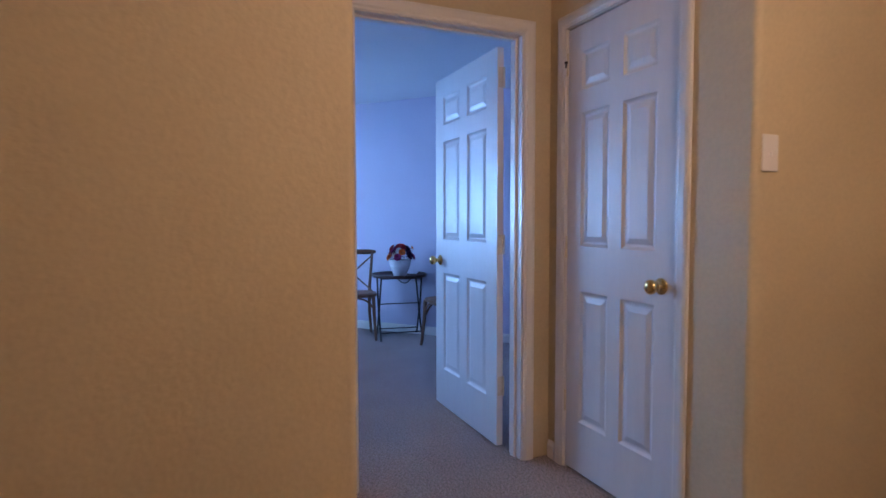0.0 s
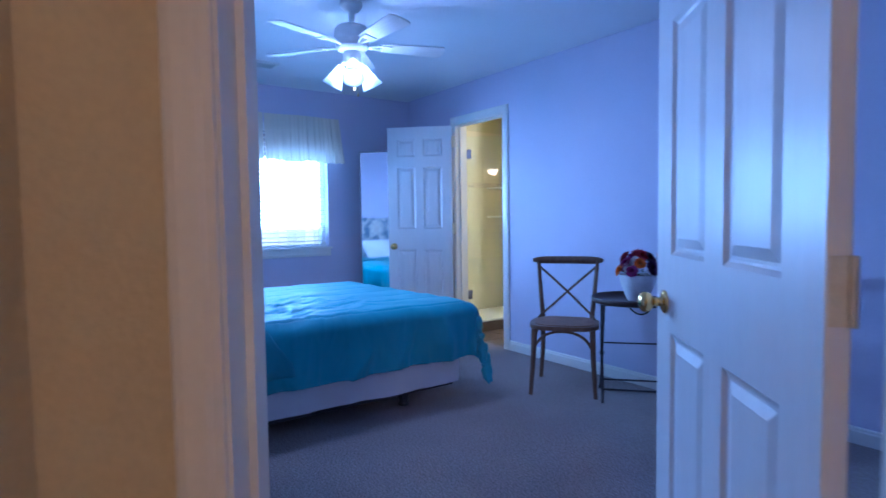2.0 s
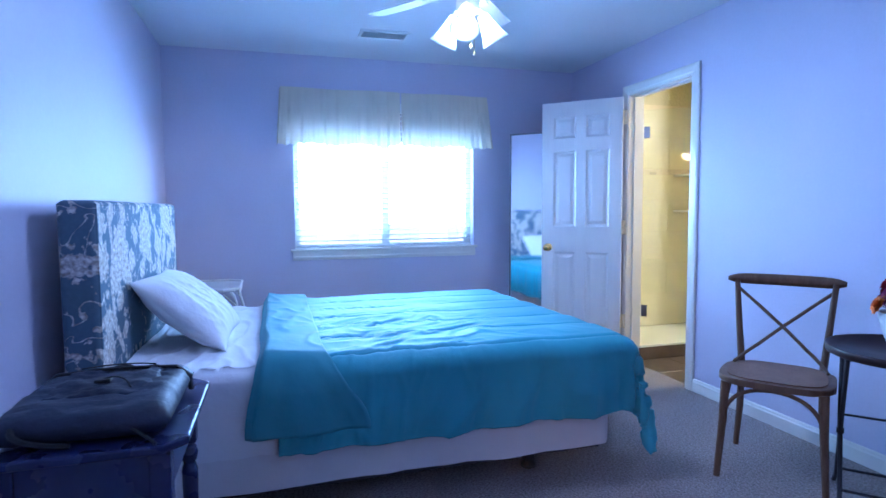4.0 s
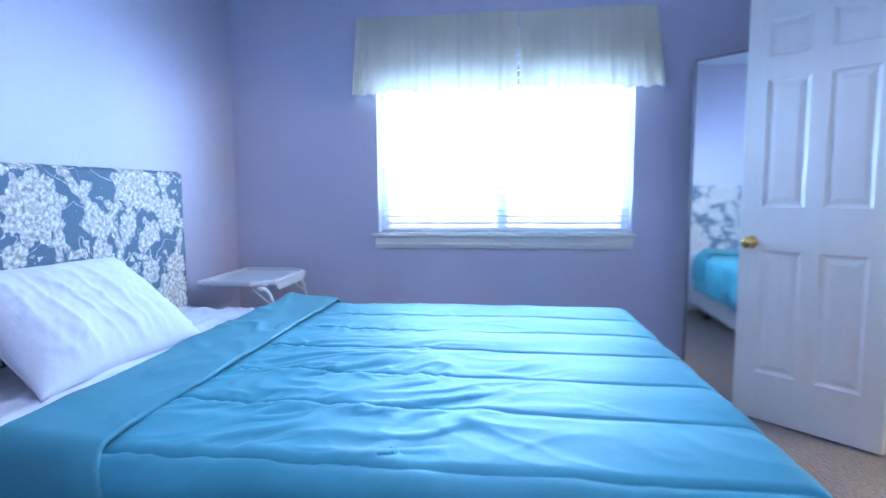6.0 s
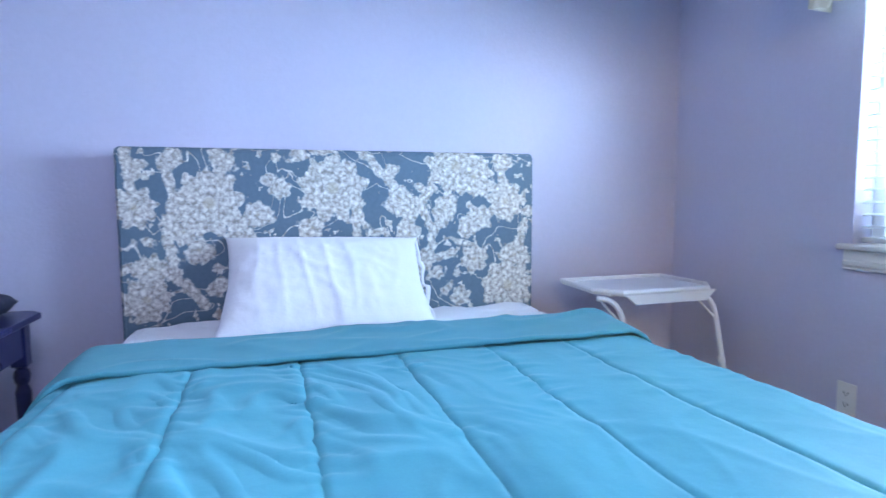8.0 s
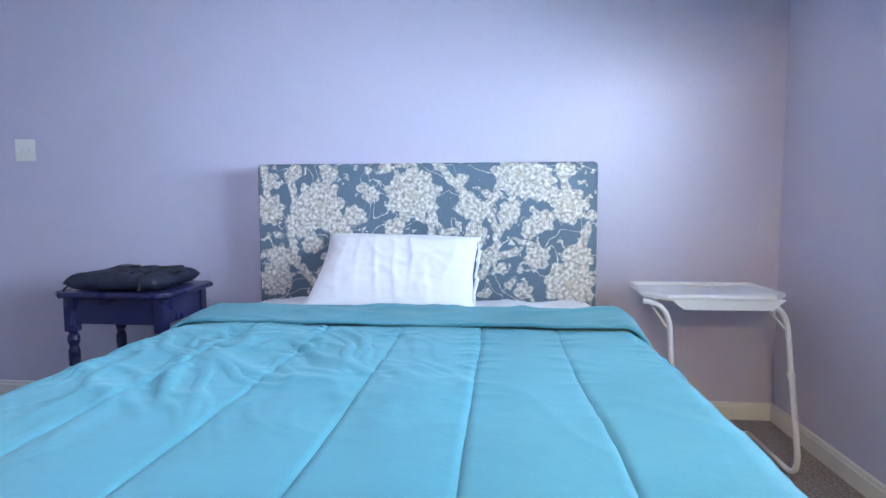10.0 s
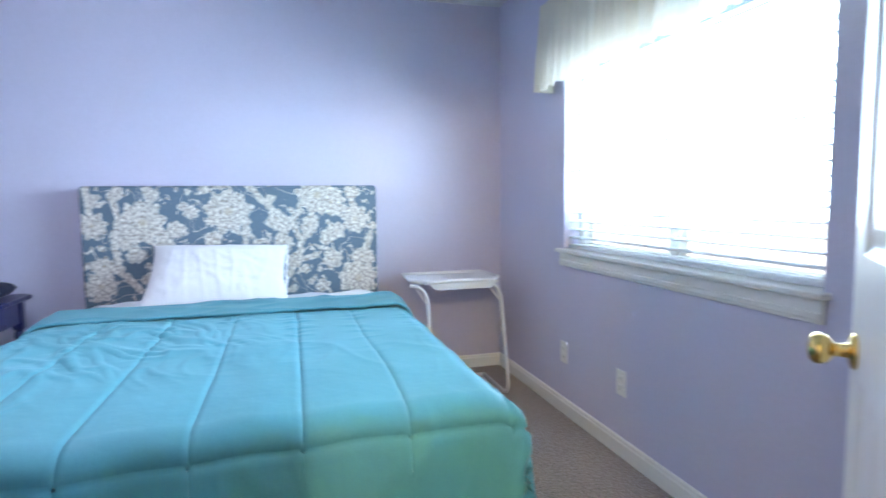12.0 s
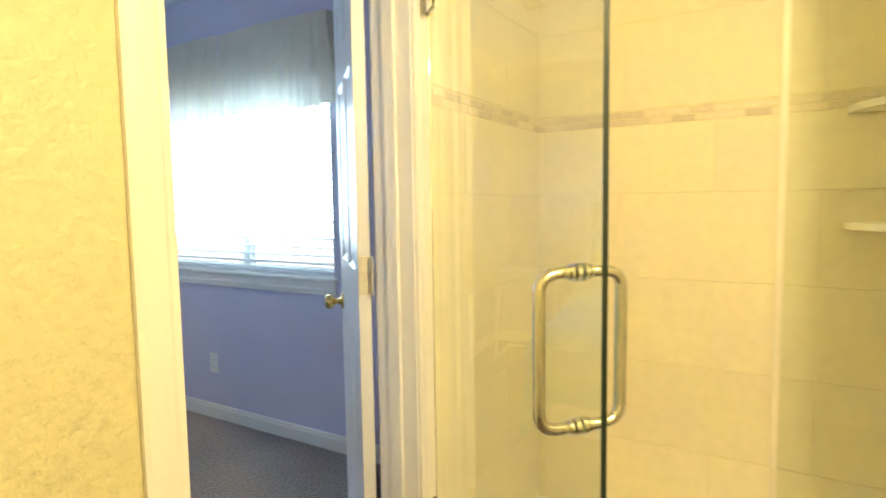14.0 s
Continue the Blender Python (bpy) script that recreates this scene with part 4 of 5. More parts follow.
bm = bmesh.new()
DROP_E, DROP_W, DROP_F = 0.275, 0.25, 0.275
xa, xb, yb = DX0 + RAD, DX1 - RAD, DY1 - RAD
ulist = [xa - s for s in np.linspace(DROP_W + 0.09, 0, 26)] + list(np.linspace(xa, xb, 400))[1:] + [xb + s for s in np.linspace(0, DROP_E + 0.09, 70)][1:]
vlist = list(np.linspace(DY0, yb, 230)) + [yb + s for s in np.linspace(0, DROP_F + 0.09, 30)][1:]
grid = []
for v in vlist:
    row = []
    for u in ulist:
        sx = u - xb if u > xb else (xa - u if u < xa else 0.0)
        sgn = 1 if u > xb else -1
        sy = max(0.0, v - yb)
        ox, dxz = drop_profile(sx, RAD, 0.05)
        oy, dyz = drop_profile(sy, RAD, 0.05)
        x = (xb + ox if sgn > 0 else xa - ox) if sx > 0 else u
        y = yb + oy if sy > 0 else v
        down = max(dxz, dyz) + 0.55 * min(dxz, dyz) if (sx > 0 and sy > 0) else dxz + dyz
        z = ZT - down
        if sx > 0 and sy > 0:
            m_ = min(sx, sy)
            x += sgn * ((0.20 if sgn > 0 else 0.12) * m_)
            y += (0.10 if sgn > 0 else 0.10) * m_
        # the foot end lies a little askew
        y += 0.055 * smooth01((u - xa) / (xb - xa)) * smooth01((v - 3.0) / (yb - 3.0))
        fall = min(1.0, (sx + sy) / 0.25)
        z += duvet_height(u, v) * (1 - 0.7 * fall)
        # border seams
        z -= 0.026 * (seam(u - (xb + 0.010), 0.008) * smooth01((v - 2.45) / 0.1) )
        if fall > 0:
            amp = 0.027 * fall * (0.2 + 0.8 * smooth01((v - 2.5) / 0.25))
            if sx > 0:
                w = math.sin(v * 17 + 2.2 * math.sin(v * 4.1) + (1.2 if sgn > 0 else 0)) * 0.6 + noise.noise((v * 6, u * 2, 8)) * 0.9
                x += sgn * (amp * w + 0.018 * fall * crease(v * 4.5 + 1.5 * u, u * 2.2 - v, 7.7, 2.6) + 0.007 * fall * crease(v * 11, u * 4 + v * 2, 1.3, 2.6))
            if sy > 0:
                w = math.sin(u * 15 + 1.6 * math.sin(u * 5.3)) * 0.55 + noise.noise((u * 6, v * 2, 18)) * 0.9
                y -= 0.014 * seam(v - (yb + 0.085), 0.009)
                y += amp * w + 0.016 * fall * crease(u * 4.5 + 1.5 * v, v * 2.2 - u, 5.7, 2.6) + 0.006 * fall * crease(u * 11, v * 4 + u * 2, 2.3, 2.6)
            z += 0.02 * fall * noise.noise((u * 3.1, v * 3.1, 3))
        row.append(bm.verts.new((x, y, z)))
    grid.append(row)
for a in range(len(vlist) - 1):
    for b in range(len(ulist) - 1):
        bm.faces.new([grid[a][b], grid[a][b + 1], grid[a + 1][b + 1], grid[a + 1][b]])
com = empty("comforter", pose(0, 0, 0), "teal quilted comforter spread over the bed, head end turned back", "comforter")
top = part("cover", bm, M_TEAL, com, smooth=True)
sol = top.modifiers.new("thickness", "SOLIDIFY")
sol.thickness, sol.offset = 0.022, 1.0

# the turned-back band
bm = bmesh.new()
grid = []
ulist2 = [xa - s for s in np.linspace(DROP_W - 0.02, 0, 18)] + list(np.linspace(xa, xb, 90))[1:] + [xb + s for s in np.linspace(0, DROP_E + 0.02, 26)][1:]
nv = 40
for i in range(nv + 1):
    f = i / nv
    row = []
    for u in ulist2:
        sx = u - xb if u > xb else (xa - u if u < xa else 0.0)
        sgn = 1 if u > xb else -1
        ox, dz = drop_profile(sx, RAD + 0.01, 0.07)
        x = (xb + ox if sgn > 0 else xa - ox) if sx > 0 else u
        fall = smooth01(sx / 0.28)
        head = 2.262 + 0.012 * noise.noise((u * 2.1, 3, 3)) - (0.04 * fall if sgn > 0 else 0.0)
        edge = 2.515 + 0.016 * noise.noise((u * 2.7, 8, 3)) + (0.16 * fall if sgn > 0 else 0.02 * fall)
        if f < 0.3:
            a = math.pi * f / 0.3
            y = head + 0.024 * (1 - math.cos(a)) * 0.6
            th = 0.004 + 0.024 * (1 - math.cos(a))
        else:
            g = (f - 0.3) / 0.7
            y = head + 0.0288 + (edge - head - 0.0288) * g
            th = 0.052 - 0.018 * g + 0.007 * noise.noise((u * 5, y * 8, 2)) * (1 - g * 0.6)
            th += 0.010 * crease(u * 5 + 2 * y, y * 9 - 2 * u, 5.5, 3.0) * (1 - 0.5 * g)
            th += fall * 0.020 * crease(y * 7 + 1.2 * u, u * 2.5 - y, 2.5, 2.4)
        if sx > 0:
            q = min(1.0, dz / 0.09)
            x += sgn * (th * q * 0.75 + 0.016 * fall * math.sin(y * 24 + u * 5 + 2 * noise.noise((y * 4, u * 3, 1))))
            z = ZT - dz + th * (1 - q)
        else:
            z = ZT + th
        row.append(bm.verts.new((x, y, z)))
    grid.append(row)
for a in range(nv):
    for b in range(len(ulist2) - 1):
        bm.faces.new([grid[a][b], grid[a][b + 1], grid[a + 1][b + 1], grid[a + 1][b]])
band = part("turned_back_band", bm, M_TEALB, com, "darker reverse side of the comforter", smooth=True)
sol = band.modifiers.new("thickness", "SOLIDIFY")
sol.thickness, sol.offset = 0.012, 0.0

# fitted sheet at the head end, falling at the sides
bm = bmesh.new()
grid = []
xs_ = [BEDX0 - s for s in np.linspace(0.30, 0, 14)] + list(np.linspace(BEDX0, BEDX1, 120))[1:] + [BEDX1 + s for s in np.linspace(0, 0.36, 16)][1:]
for v in np.linspace(1.765, 2.50, 80):
    row = []
    for u in xs_:
        sx = u - BEDX1 if u > BEDX1 else (BEDX0 - u if u < BEDX0 else 0.0)
        sgn = 1 if u > BEDX1 else -1
        ox, dz = drop_profile(sx, 0.05, 0.0)
        x = (BEDX1 - 0.04 + ox if sgn > 0 else BEDX0 + 0.04 - ox) if sx > 0 else min(max(u, BEDX0 + 0.04), BEDX1 - 0.04)
        z = 0.600 - dz + 0.007 * noise.noise((u * 6, v * 9, 1)) + 0.013 * crease(u * 3 + v * 4, v * 9 - u * 2, 6, 3.0) * (1 if sx == 0 else 0.3)
        x += sgn * (0.006 + 0.006 * noise.noise((v * 8, u * 3, 2))) * (1 if sx > 0 else 0)
        row.append(bm.verts.new((x, v, z)))
    grid.append(row)
for a in range(len(grid) - 1):
    for b in range(len(xs_) - 1):
        bm.faces.new([grid[a][b], grid[a][b + 1], grid[a + 1][b + 1], grid[a + 1][b]])
tagged(link("bed_sheet", bm, M_SHEET, None, None, True), "rumpled white sheet on the mattress", "sheet")


# pillow
def pillow_mesh(w, d, h, seed):
    bm = bmesh.new()
    nx, ny = 80, 54
    lay = []
    for s in (1, -1):
        g = []
        for j in range(ny + 1):
            row = []
            for i in range(nx + 1):
                u, v = 2 * i / nx - 1, 2 * j / ny - 1
                fx, fy = max(0.0, 1 - abs(u) ** 3.2), max(0.0, 1 - abs(v) ** 3.0)
                z = s * h / 2 * (fx * fy) ** 0.55
                z += s * 0.008 * noise.noise((u * 3 + seed, v * 2.5, s)) * fx * fy + s * 0.007 * crease(u * 2.6 + 1.8 * v, v * 1.2 - u, seed, 2.5) * fx * fy + s * 0.0025 * crease(u * 8 - 3 * v, v * 4 + u, seed + 3, 3.0) * fx * fy
                z += s * 0.006 * crease(u * 4.2 + 0.5 * v, v * 0.6, seed + 7, 3.0) * fx * fy
                ear = 1 + 0.05 * abs(u * v) ** 5
                pinch = 1 - 0.05 * (1 - abs(v) ** 2) * abs(u) ** 3
                row.append(bm.verts.new((u * w / 2 * ear * (1 + 0.018 * v) * (1 - 0.04 * (1 - abs(v)) * abs(u)), v * d / 2 * ear * (1 - 0.06 * (1 - abs(u)) * abs(v)) * pinch, z)))
            g.append(row)
        lay.append(g)
        for j in range(ny):
            for i in range(nx):
                bm.faces.new([g[j][i], g[j][i + 1], g[j + 1][i + 1], g[j + 1][i]])
    bmesh.ops.remove_doubles(bm, verts=bm.verts, dist=0.0008)
    return bm


pil = empty("pillow", pose(-3.51, 1.955, 0.755, -40, 0, 0) @ pose(0, 0, 0, 0, 0, -2), "plump white pillow leaning on the headboard", "pillow")
part("case", pillow_mesh(0.70, 0.46, 0.17, 2.0), M_SHEET, pil, smooth=True)
bm = bmesh.new()
hem = []
for i in range(15):
    v = 2 * i / 14 - 1
    hem.append((-0.345 + 0.004 * math.sin(i * 2.1), v * 0.215, 0.012 * math.sin(i * 1.7)))
va = [bm.verts.new((x, y, z)) for x, y, z in hem]
vb = [bm.verts.new((x - 0.014 + 0.004 * math.sin(k * 1.3), y * 1.03, z * 1.5)) for k, (x, y, z) in enumerate(hem)]
for i in range(14):
    bm.faces.new([va[i], va[i + 1], vb[i + 1], vb[i]])
hm = part("hem", bm, M_SHEET, pil, "open hem of the pillowcase", smooth=True)
hm.modifiers.new("thickness", "SOLIDIFY").thickness = 0.004

# ---- nightstand with backpack ----
NSX0, NSX1, NSY0, NSY1, NSZ = -2.55, -2.00, 1.68, 2.13, 0.672
ns = empty("nightstand", pose((NSX0 + NSX1) / 2, (NSY0 + NSY1) / 2, 0), "navy painted wooden side table with turned legs", "nightstand")
hx, hy = (NSX1 - NSX0) / 2, (NSY1 - NSY0) / 2
cc = 0.05
outl = [(-hx + cc, -hy), (hx - cc, -hy), (hx, -hy + cc), (hx, hy - cc), (hx - cc, hy), (-hx + cc, hy), (-hx, hy - cc), (-hx, -hy + cc)]
bm = prism(bmesh.new(), outl, NSZ - 0.022, NSZ)
bmesh.ops.bevel(bm, geom=list(bm.edges), offset=0.006, segments=3, profile=0.5, affect="EDGES")
part("tabletop", bm, M_NAVY, ns)
for x0, y0, x1, y1 in ((-hx + 0.05, -hy + 0.06, -hx + 0.07, hy - 0.06), (hx - 0.07, -hy + 0.06, hx - 0.05, hy - 0.06),
                       (-hx + 0.07, -hy + 0.05, hx - 0.07, -hy + 0.07), (-hx + 0.07, hy - 0.07, hx - 0.07, hy - 0.05)):
    part("apron", boxes((x0, y0, NSZ - 0.145, x1, y1, NSZ - 0.022)), M_NAVY, ns)
lp = [(0.012, 0.0005), (0.014, 0.02), (0.017, 0.10), (0.021, 0.25), (0.024, 0.40), (0.017, 0.425), (0.022, 0.435), (0.026, 0.455), (0.022, 0.475), (0.016, 0.482), (0.024, 0.492)]
for x in (-hx + 0.065, hx - 0.065):
    for y in (-hy + 0.065, hy - 0.065):
        bm = lathe(bmesh.new(), lp, 20, (x, y, 0))
        box(bm, x - 0.024, y - 0.024, 0.492, x + 0.024, y + 0.024, NSZ - 0.023, 0.003)
        part("leg", bm, M_NAVY, ns)

bag = empty("backpack", pose(-2.26, 1.90, NSZ, 0, 0, 0) @ Matrix.Diagonal((0.90, 0.95, 0.70, 1)), "dark navy nylon backpack lying flat on the nightstand", "backpack")


def bag_mesh(w, d, h, seed, taper=0.0):
    bm = bmesh.new()
    nx, ny = 30, 22
    for s in (1, -1):
        g = []
        for j in range(ny + 1):
            row = []
            for i in range(nx + 1):
                u, v = 2 * i / nx - 1, 2 * j / ny - 1
                f = (max(0, 1 - abs(u) ** 9) * max(0, 1 - abs(v) ** 9)) ** 0.5
                z = h / 2 + (h / 2 * f if s > 0 else -h / 2 * f)
                if s > 0:
                    z += 0.016 * f * noise.noise((u * 2.2 + seed, v * 2, 1)) - taper * h * (u + 1) / 2 * f
                    z += 0.006 * f * (1 - 3 * abs(noise.noise((u * 5, v * 4, seed))))
                row.append(bm.verts.new((u * w / 2, v * d / 2, max(z, 0.001))))
            g.append(row)
        for j in range(ny):
            for i in range(nx):
                bm.faces.new([g[j][i], g[j][i + 1], g[j + 1][i + 1], g[j + 1][i]])
    bmesh.ops.remove_doubles(bm, verts=bm.verts, dist=0.0008)
    return bm


part("body", bag_mesh(0.48, 0.40, 0.110, 1.0, 0.0), M_BAG, bag, smooth=True)
part("front_pocket", bag_mesh(0.30, 0.26, 0.024, 4.0), M_BAG, bag, m=pose(-0.05, 0.0, 0.093), smooth=True)
part("zip", tube(bmesh.new(), arc((-0.17, -0.10, 0.128), (-0.22, 0.0, 0.13), (-0.17, 0.10, 0.128), 10), 0.003, 6), M_STRAP, bag)
part("grab_handle", tube(bmesh.new(), arc((-0.20, -0.05, 0.085), (-0.27, 0.0, 0.13), (-0.20, 0.05, 0.085), 10), 0.008, 6), M_STRAP, bag)
part("shoulder_strap", tube(bmesh.new(), arc((0.16, -0.12, 0.10), (0.30, -0.19, 0.06), (0.235, -0.02, 0.008), 10), 0.009, 6), M_STRAP, bag)
part("buckle", boxes((-0.02, -0.02, 0.128, 0.02, 0.02, 0.142), bevel=0.004), M_STRAP, bag)
part("compression_strap", tube(bmesh.new(), [(-0.155, -0.2, 0.012), (-0.16, -0.197, 0.07), (-0.16, -0.16, 0.113), (-0.15, 0.0, 0.128), (-0.16, 0.16, 0.113), (-0.16, 0.197, 0.07), (-0.155, 0.2, 0.012)], 0.008, 6), M_STRAP, bag)
part("loose_strap", tube(bmesh.new(), arc((0.22, 0.10, 0.05), (0.28, 0.16, 0.03), (0.26, 0.20, -0.045), 8), 0.005, 6), M_STRAP, bag)
part("drawcord", tube(bmesh.new(), arc((0.0, 0.0, 0.14), (0.03, 0.06, 0.17), (0.07, 0.08, 0.125), 8), 0.003, 6), M_STRAP, bag)

# ---- white tray table ----
TRX0, TRX1, TRY0, TRY1, TRZ = -5.10, -4.555, 1.70, 2.10, 0.69
tr = empty("tray_table", pose(0, 0, 0), "white plastic folding tray table on bent tubular legs", "tray table")
bm = bmesh.new()
box(bm, TRX0 + 0.03, TRY0 + 0.03, TRZ - 0.022, TRX1 - 0.03, TRY1 - 0.03, TRZ - 0.014, 0.003)
rim = [(TRX0 + 0.012, TRY0 + 0.012), (TRX1 - 0.012, TRY0 + 0.012), (TRX1 - 0.0, TRY1 - 0.10), (TRX1 - 0.07, TRY1 - 0.006), (TRX0 + 0.07, TRY1 - 0.006), (TRX0 + 0.0, TRY1 - 0.10)]
prism(bm, rim, TRZ - 0.020, TRZ - 0.010)
tube(bm, [(x, y, TRZ - 0.006) for x, y in rim], 0.011, 8, closed=True)
part("tray", bm, M_WPLAST, tr)
bm = prism(bmesh.new(), [(TRX0 + 0.08, TRZ - 0.055), (TRX1 - 0.13, TRZ - 0.055), (TRX1 - 0.08, TRZ - 0.012), (TRX0 + 0.03, TRZ - 0.012)], 0, 0.012)
part("front_lip", bm, M_WPLAST, tr, m=pose(0, TRY1 - 0.004, 0, 90, 0, 0))
for x, inw in ((TRX0 + 0.012, 0.10), (TRX1 - 0.085, -0.0)):
    pts = arc((x + (0.10 if inw else 0.10), TRY1 - 0.05, TRZ - 0.03), (x, TRY1 - 0.04, TRZ - 0.03), (x, TRY1 - 0.02, TRZ - 0.14), 7)
    pts += [(x, TRY1 + 0.03, 0.35)]
    pts += arc((x, TRY1 + 0.09, 0.10), (x, TRY1 + 0.10, 0.012), (x, TRY1 + 0.01, 0.012), 6)
    pts += [(x, TRY0 + 0.07, 0.012)]
    leg = part("leg", tube(bmesh.new(), pts, 0.011, 10), M_WPLAST, tr, smooth=True)
    part("collar", tube(bmesh.new(), [(x, TRY1 + 0.012, 0.40), (x, TRY1 + 0.022, 0.375)], 0.0145, 10), M_WPLAST, leg)
    part("brace", tube(bmesh.new(), [(x + 0.012, TRY1 - 0.02, TRZ - 0.13), (x + 0.06, TRY1 - 0.10, TRZ - 0.04)], 0.005, 6), M_WPLAST, leg)
part("cross_bar", tube(bmesh.new(), [(TRX0 + 0.012, TRY0 + 0.07, 0.012), (TRX1 - 0.085, TRY0 + 0.07, 0.012)], 0.011, 8), M_WPLAST, tr)

# ---- standing mirror ----
mi = empty("standing_mirror", pose(-5.095, 4.255, 0.0, 0, 0, 45) @ pose(0, 0, 0, -0.7, 0, 0), "tall full-length mirror with a thin grey metal frame", "mirror")
MW, MH = 0.44, 1.83
part("glass", boxes((0.012, 0.0, 0.03, MW - 0.012, 0.004, MH - 0.012)), M_MIRROR, mi)
bm = boxes((0, -0.005, 0.0, 0.012, 0.02, MH), (MW - 0.012, -0.008, 0.0, MW, 0.02, MH), (0.012, -0.008, MH - 0.012, MW - 0.012, 0.02, MH), (0.012, -0.008, 0.0, MW - 0.012, 0.02, 0.03))
part("frame", bm, M_GREY, mi, "thin grey metal frame")
part("backing", boxes((0.012, 0.006, 0.03, MW - 0.012, 0.018, MH - 0.012)), M_STEEL, mi)


# ---- cross-back chair ----
def cross_back_chair(m, label):
    """Faces -y; the seat's centre over the origin."""
    ch = empty("dining_chair", m, label, "chair", "cross-back chairs by the tray stand")
    bm = bmesh.new()
    o = []
    for i in range(40):
        a = 2 * math.pi * i / 40
        x, y = math.cos(a), math.sin(a)
        o.append((0.225 * math.copysign(abs(x) ** 0.62, x) * (1.0 - 0.06 * y), 0.205 * math.copysign(abs(y) ** 0.62, y)))
    prism(bm, o, 0.425, 0.452)
    bmesh.ops.bevel(bm, geom=[e for e in bm.edges if abs(e.verts[0].co.z - e.verts[1].co.z) < 1e-5], offset=0.007, segments=3, profile=0.5, affect="EDGES")
    part("seat_frame", bm, M_OAK, ch)
    part("seat", prism(bmesh.new(), [(x * 0.86, y * 0.86) for x, y in o], 0.450, 0.457), M_RATTAN, ch, "woven cane seat")
    for s in (-1, 1):
        part("leg", tube(bmesh.new(), [(s * 0.185, -0.165, 0.43), (s * 0.19, -0.175, 0.25), (s * 0.205, -0.20, 0.0005)], 0.016, 10, radii=[0.019, 0.017, 0.013]), M_OAK, ch)
        part("back_post", tube(bmesh.new(), [(s * 0.19, 0.235, 0.0005), (s * 0.172, 0.205, 0.22), (s * 0.168, 0.185, 0.44), (s * 0.185, 0.205, 0.62), (s * 0.205, 0.245, 0.845)], 0.015, 10, radii=[0.013, 0.016, 0.017, 0.015, 0.013]), M_OAK, ch)
        part("front_bow", tube(bmesh.new(), arc((s * 0.187, -0.168, 0.285), (s * 0.155, -0.175, 0.415), (0.0, -0.178, 0.418), 9), 0.009, 8), M_OAK, ch)
        part("side_bow", tube(bmesh.new(), arc((s * 0.187, -0.16, 0.285), (s * 0.18, -0.12, 0.41), (s * 0.178, 0.0, 0.418), 8) + arc((s * 0.178, 0.0, 0.418), (s * 0.176, 0.12, 0.41), (s * 0.170, 0.18, 0.285), 8)[1:], 0.009, 8), M_OAK, ch)
        pts = arc((s * 0.203, 0.240, 0.81), (s * 0.0, 0.215 + 0.03, 0.63), (-s * 0.10, 0.19, 0.535), 12)
        pts += arc((-s * 0.10, 0.19, 0.535), (-s * 0.155, 0.175, 0.49), (-s * 0.19, 0.10, 0.458), 6)[1:]
        bm = bmesh.new()
        tube(bm, [Vector(q) + Vector((0, 0.006 * s, 0)) for q in pts], 0.008, 8)
        part("cross_brace", bm, M_OAK, ch)
    bm = bmesh.new()
    rows = []
    for i in range(17):
        u = 2 * i / 16 - 1
        y = 0.245 + 0.035 * (1 - u * u)
        e = 0.026 * (1 - abs(u) ** 8 * 0.6)
        rows.append([bm.verts.new((u * 0.245, y + dy, 0.848 + dz)) for dy, dz in ((-0.011, -e), (0.011, -e), (0.014, 0), (0.011, e), (-0.011, e), (-0.014, 0))])
    for a, b in zip(rows, rows[1:]):
        for i in range(6):
            bm.faces.new([a[i], a[(i + 1) % 6], b[(i + 1) % 6], b[i]])
    bm.faces.new(rows[0]), bm.faces.new(rows[-1])
    part("top_rail", bm, M_OAK, ch, smooth=True)
    return ch


chair = cross_back_chair(pose(-2.60, 4.50, 0, 0, 0, 38), "brown oak cross-back chair with a woven seat")
c2 = copy_thing(chair, pose(-1.54, 4.53, 0, 0, 0, -36))

# ---- round tray stand with flowers ----
TX, TY, TZ = -2.19, 4.70, 0.645
ts = empty("tray_stand", pose(TX, TY, 0, 0, 0, 42), "dark metal tray stand with folding black legs", "side table")
bm = lathe(bmesh.new(), [(0.0, TZ - 0.032), (0.255, TZ - 0.032), (0.268, TZ - 0.026), (0.272, TZ), (0.268, TZ + 0.004), (0.263, TZ), (0.258, TZ - 0.022), (0.0, TZ - 0.024)], 56, cap=False)
part("tray", bm, M_TTOP, ts, "dark brown round tray top", smooth=True)
for s in (-1, 1):
    part("tray_handle", tube(bmesh.new(), arc((-0.06, s * 0.262, TZ - 0.03), (0.0, s * 0.30, TZ - 0.10), (0.06, s * 0.262, TZ - 0.03), 10), 0.005, 6), M_STEEL, ts)
    for e in (-1, 1):
        part("leg", tube(bmesh.new(), [(e * 0.20, s * 0.13, TZ - 0.035), (e * 0.205, s * 0.045, 0.36), (e * 0.205, -s * 0.10, 0.06), (e * 0.21, -s * 0.16, 0.0005)], 0.009, 8), M_STEEL, ts)
    part("stretcher", tube(bmesh.new(), [(-0.205, -s * 0.115, 0.075), (0.205, -s * 0.115, 0.075)], 0.006, 8), M_STEEL, ts)
    part("top_bar", tube(bmesh.new(), [(-0.20, s * 0.13, TZ - 0.037), (0.20, s * 0.13, TZ - 0.037)], 0.006, 8), M_STEEL, ts)
part("stretcher", tube(bmesh.new(), [(-0.205, 0.03, 0.34), (0.205, 0.03, 0.34)], 0.005, 8), M_STEEL, ts)
for e in (-1, 1):
    part("hinge_bolt", tube(bmesh.new(), [(e * 0.192, 0, 0.28), (e * 0.218, 0, 0.28)], 0.012, 10), M_STEEL, ts)

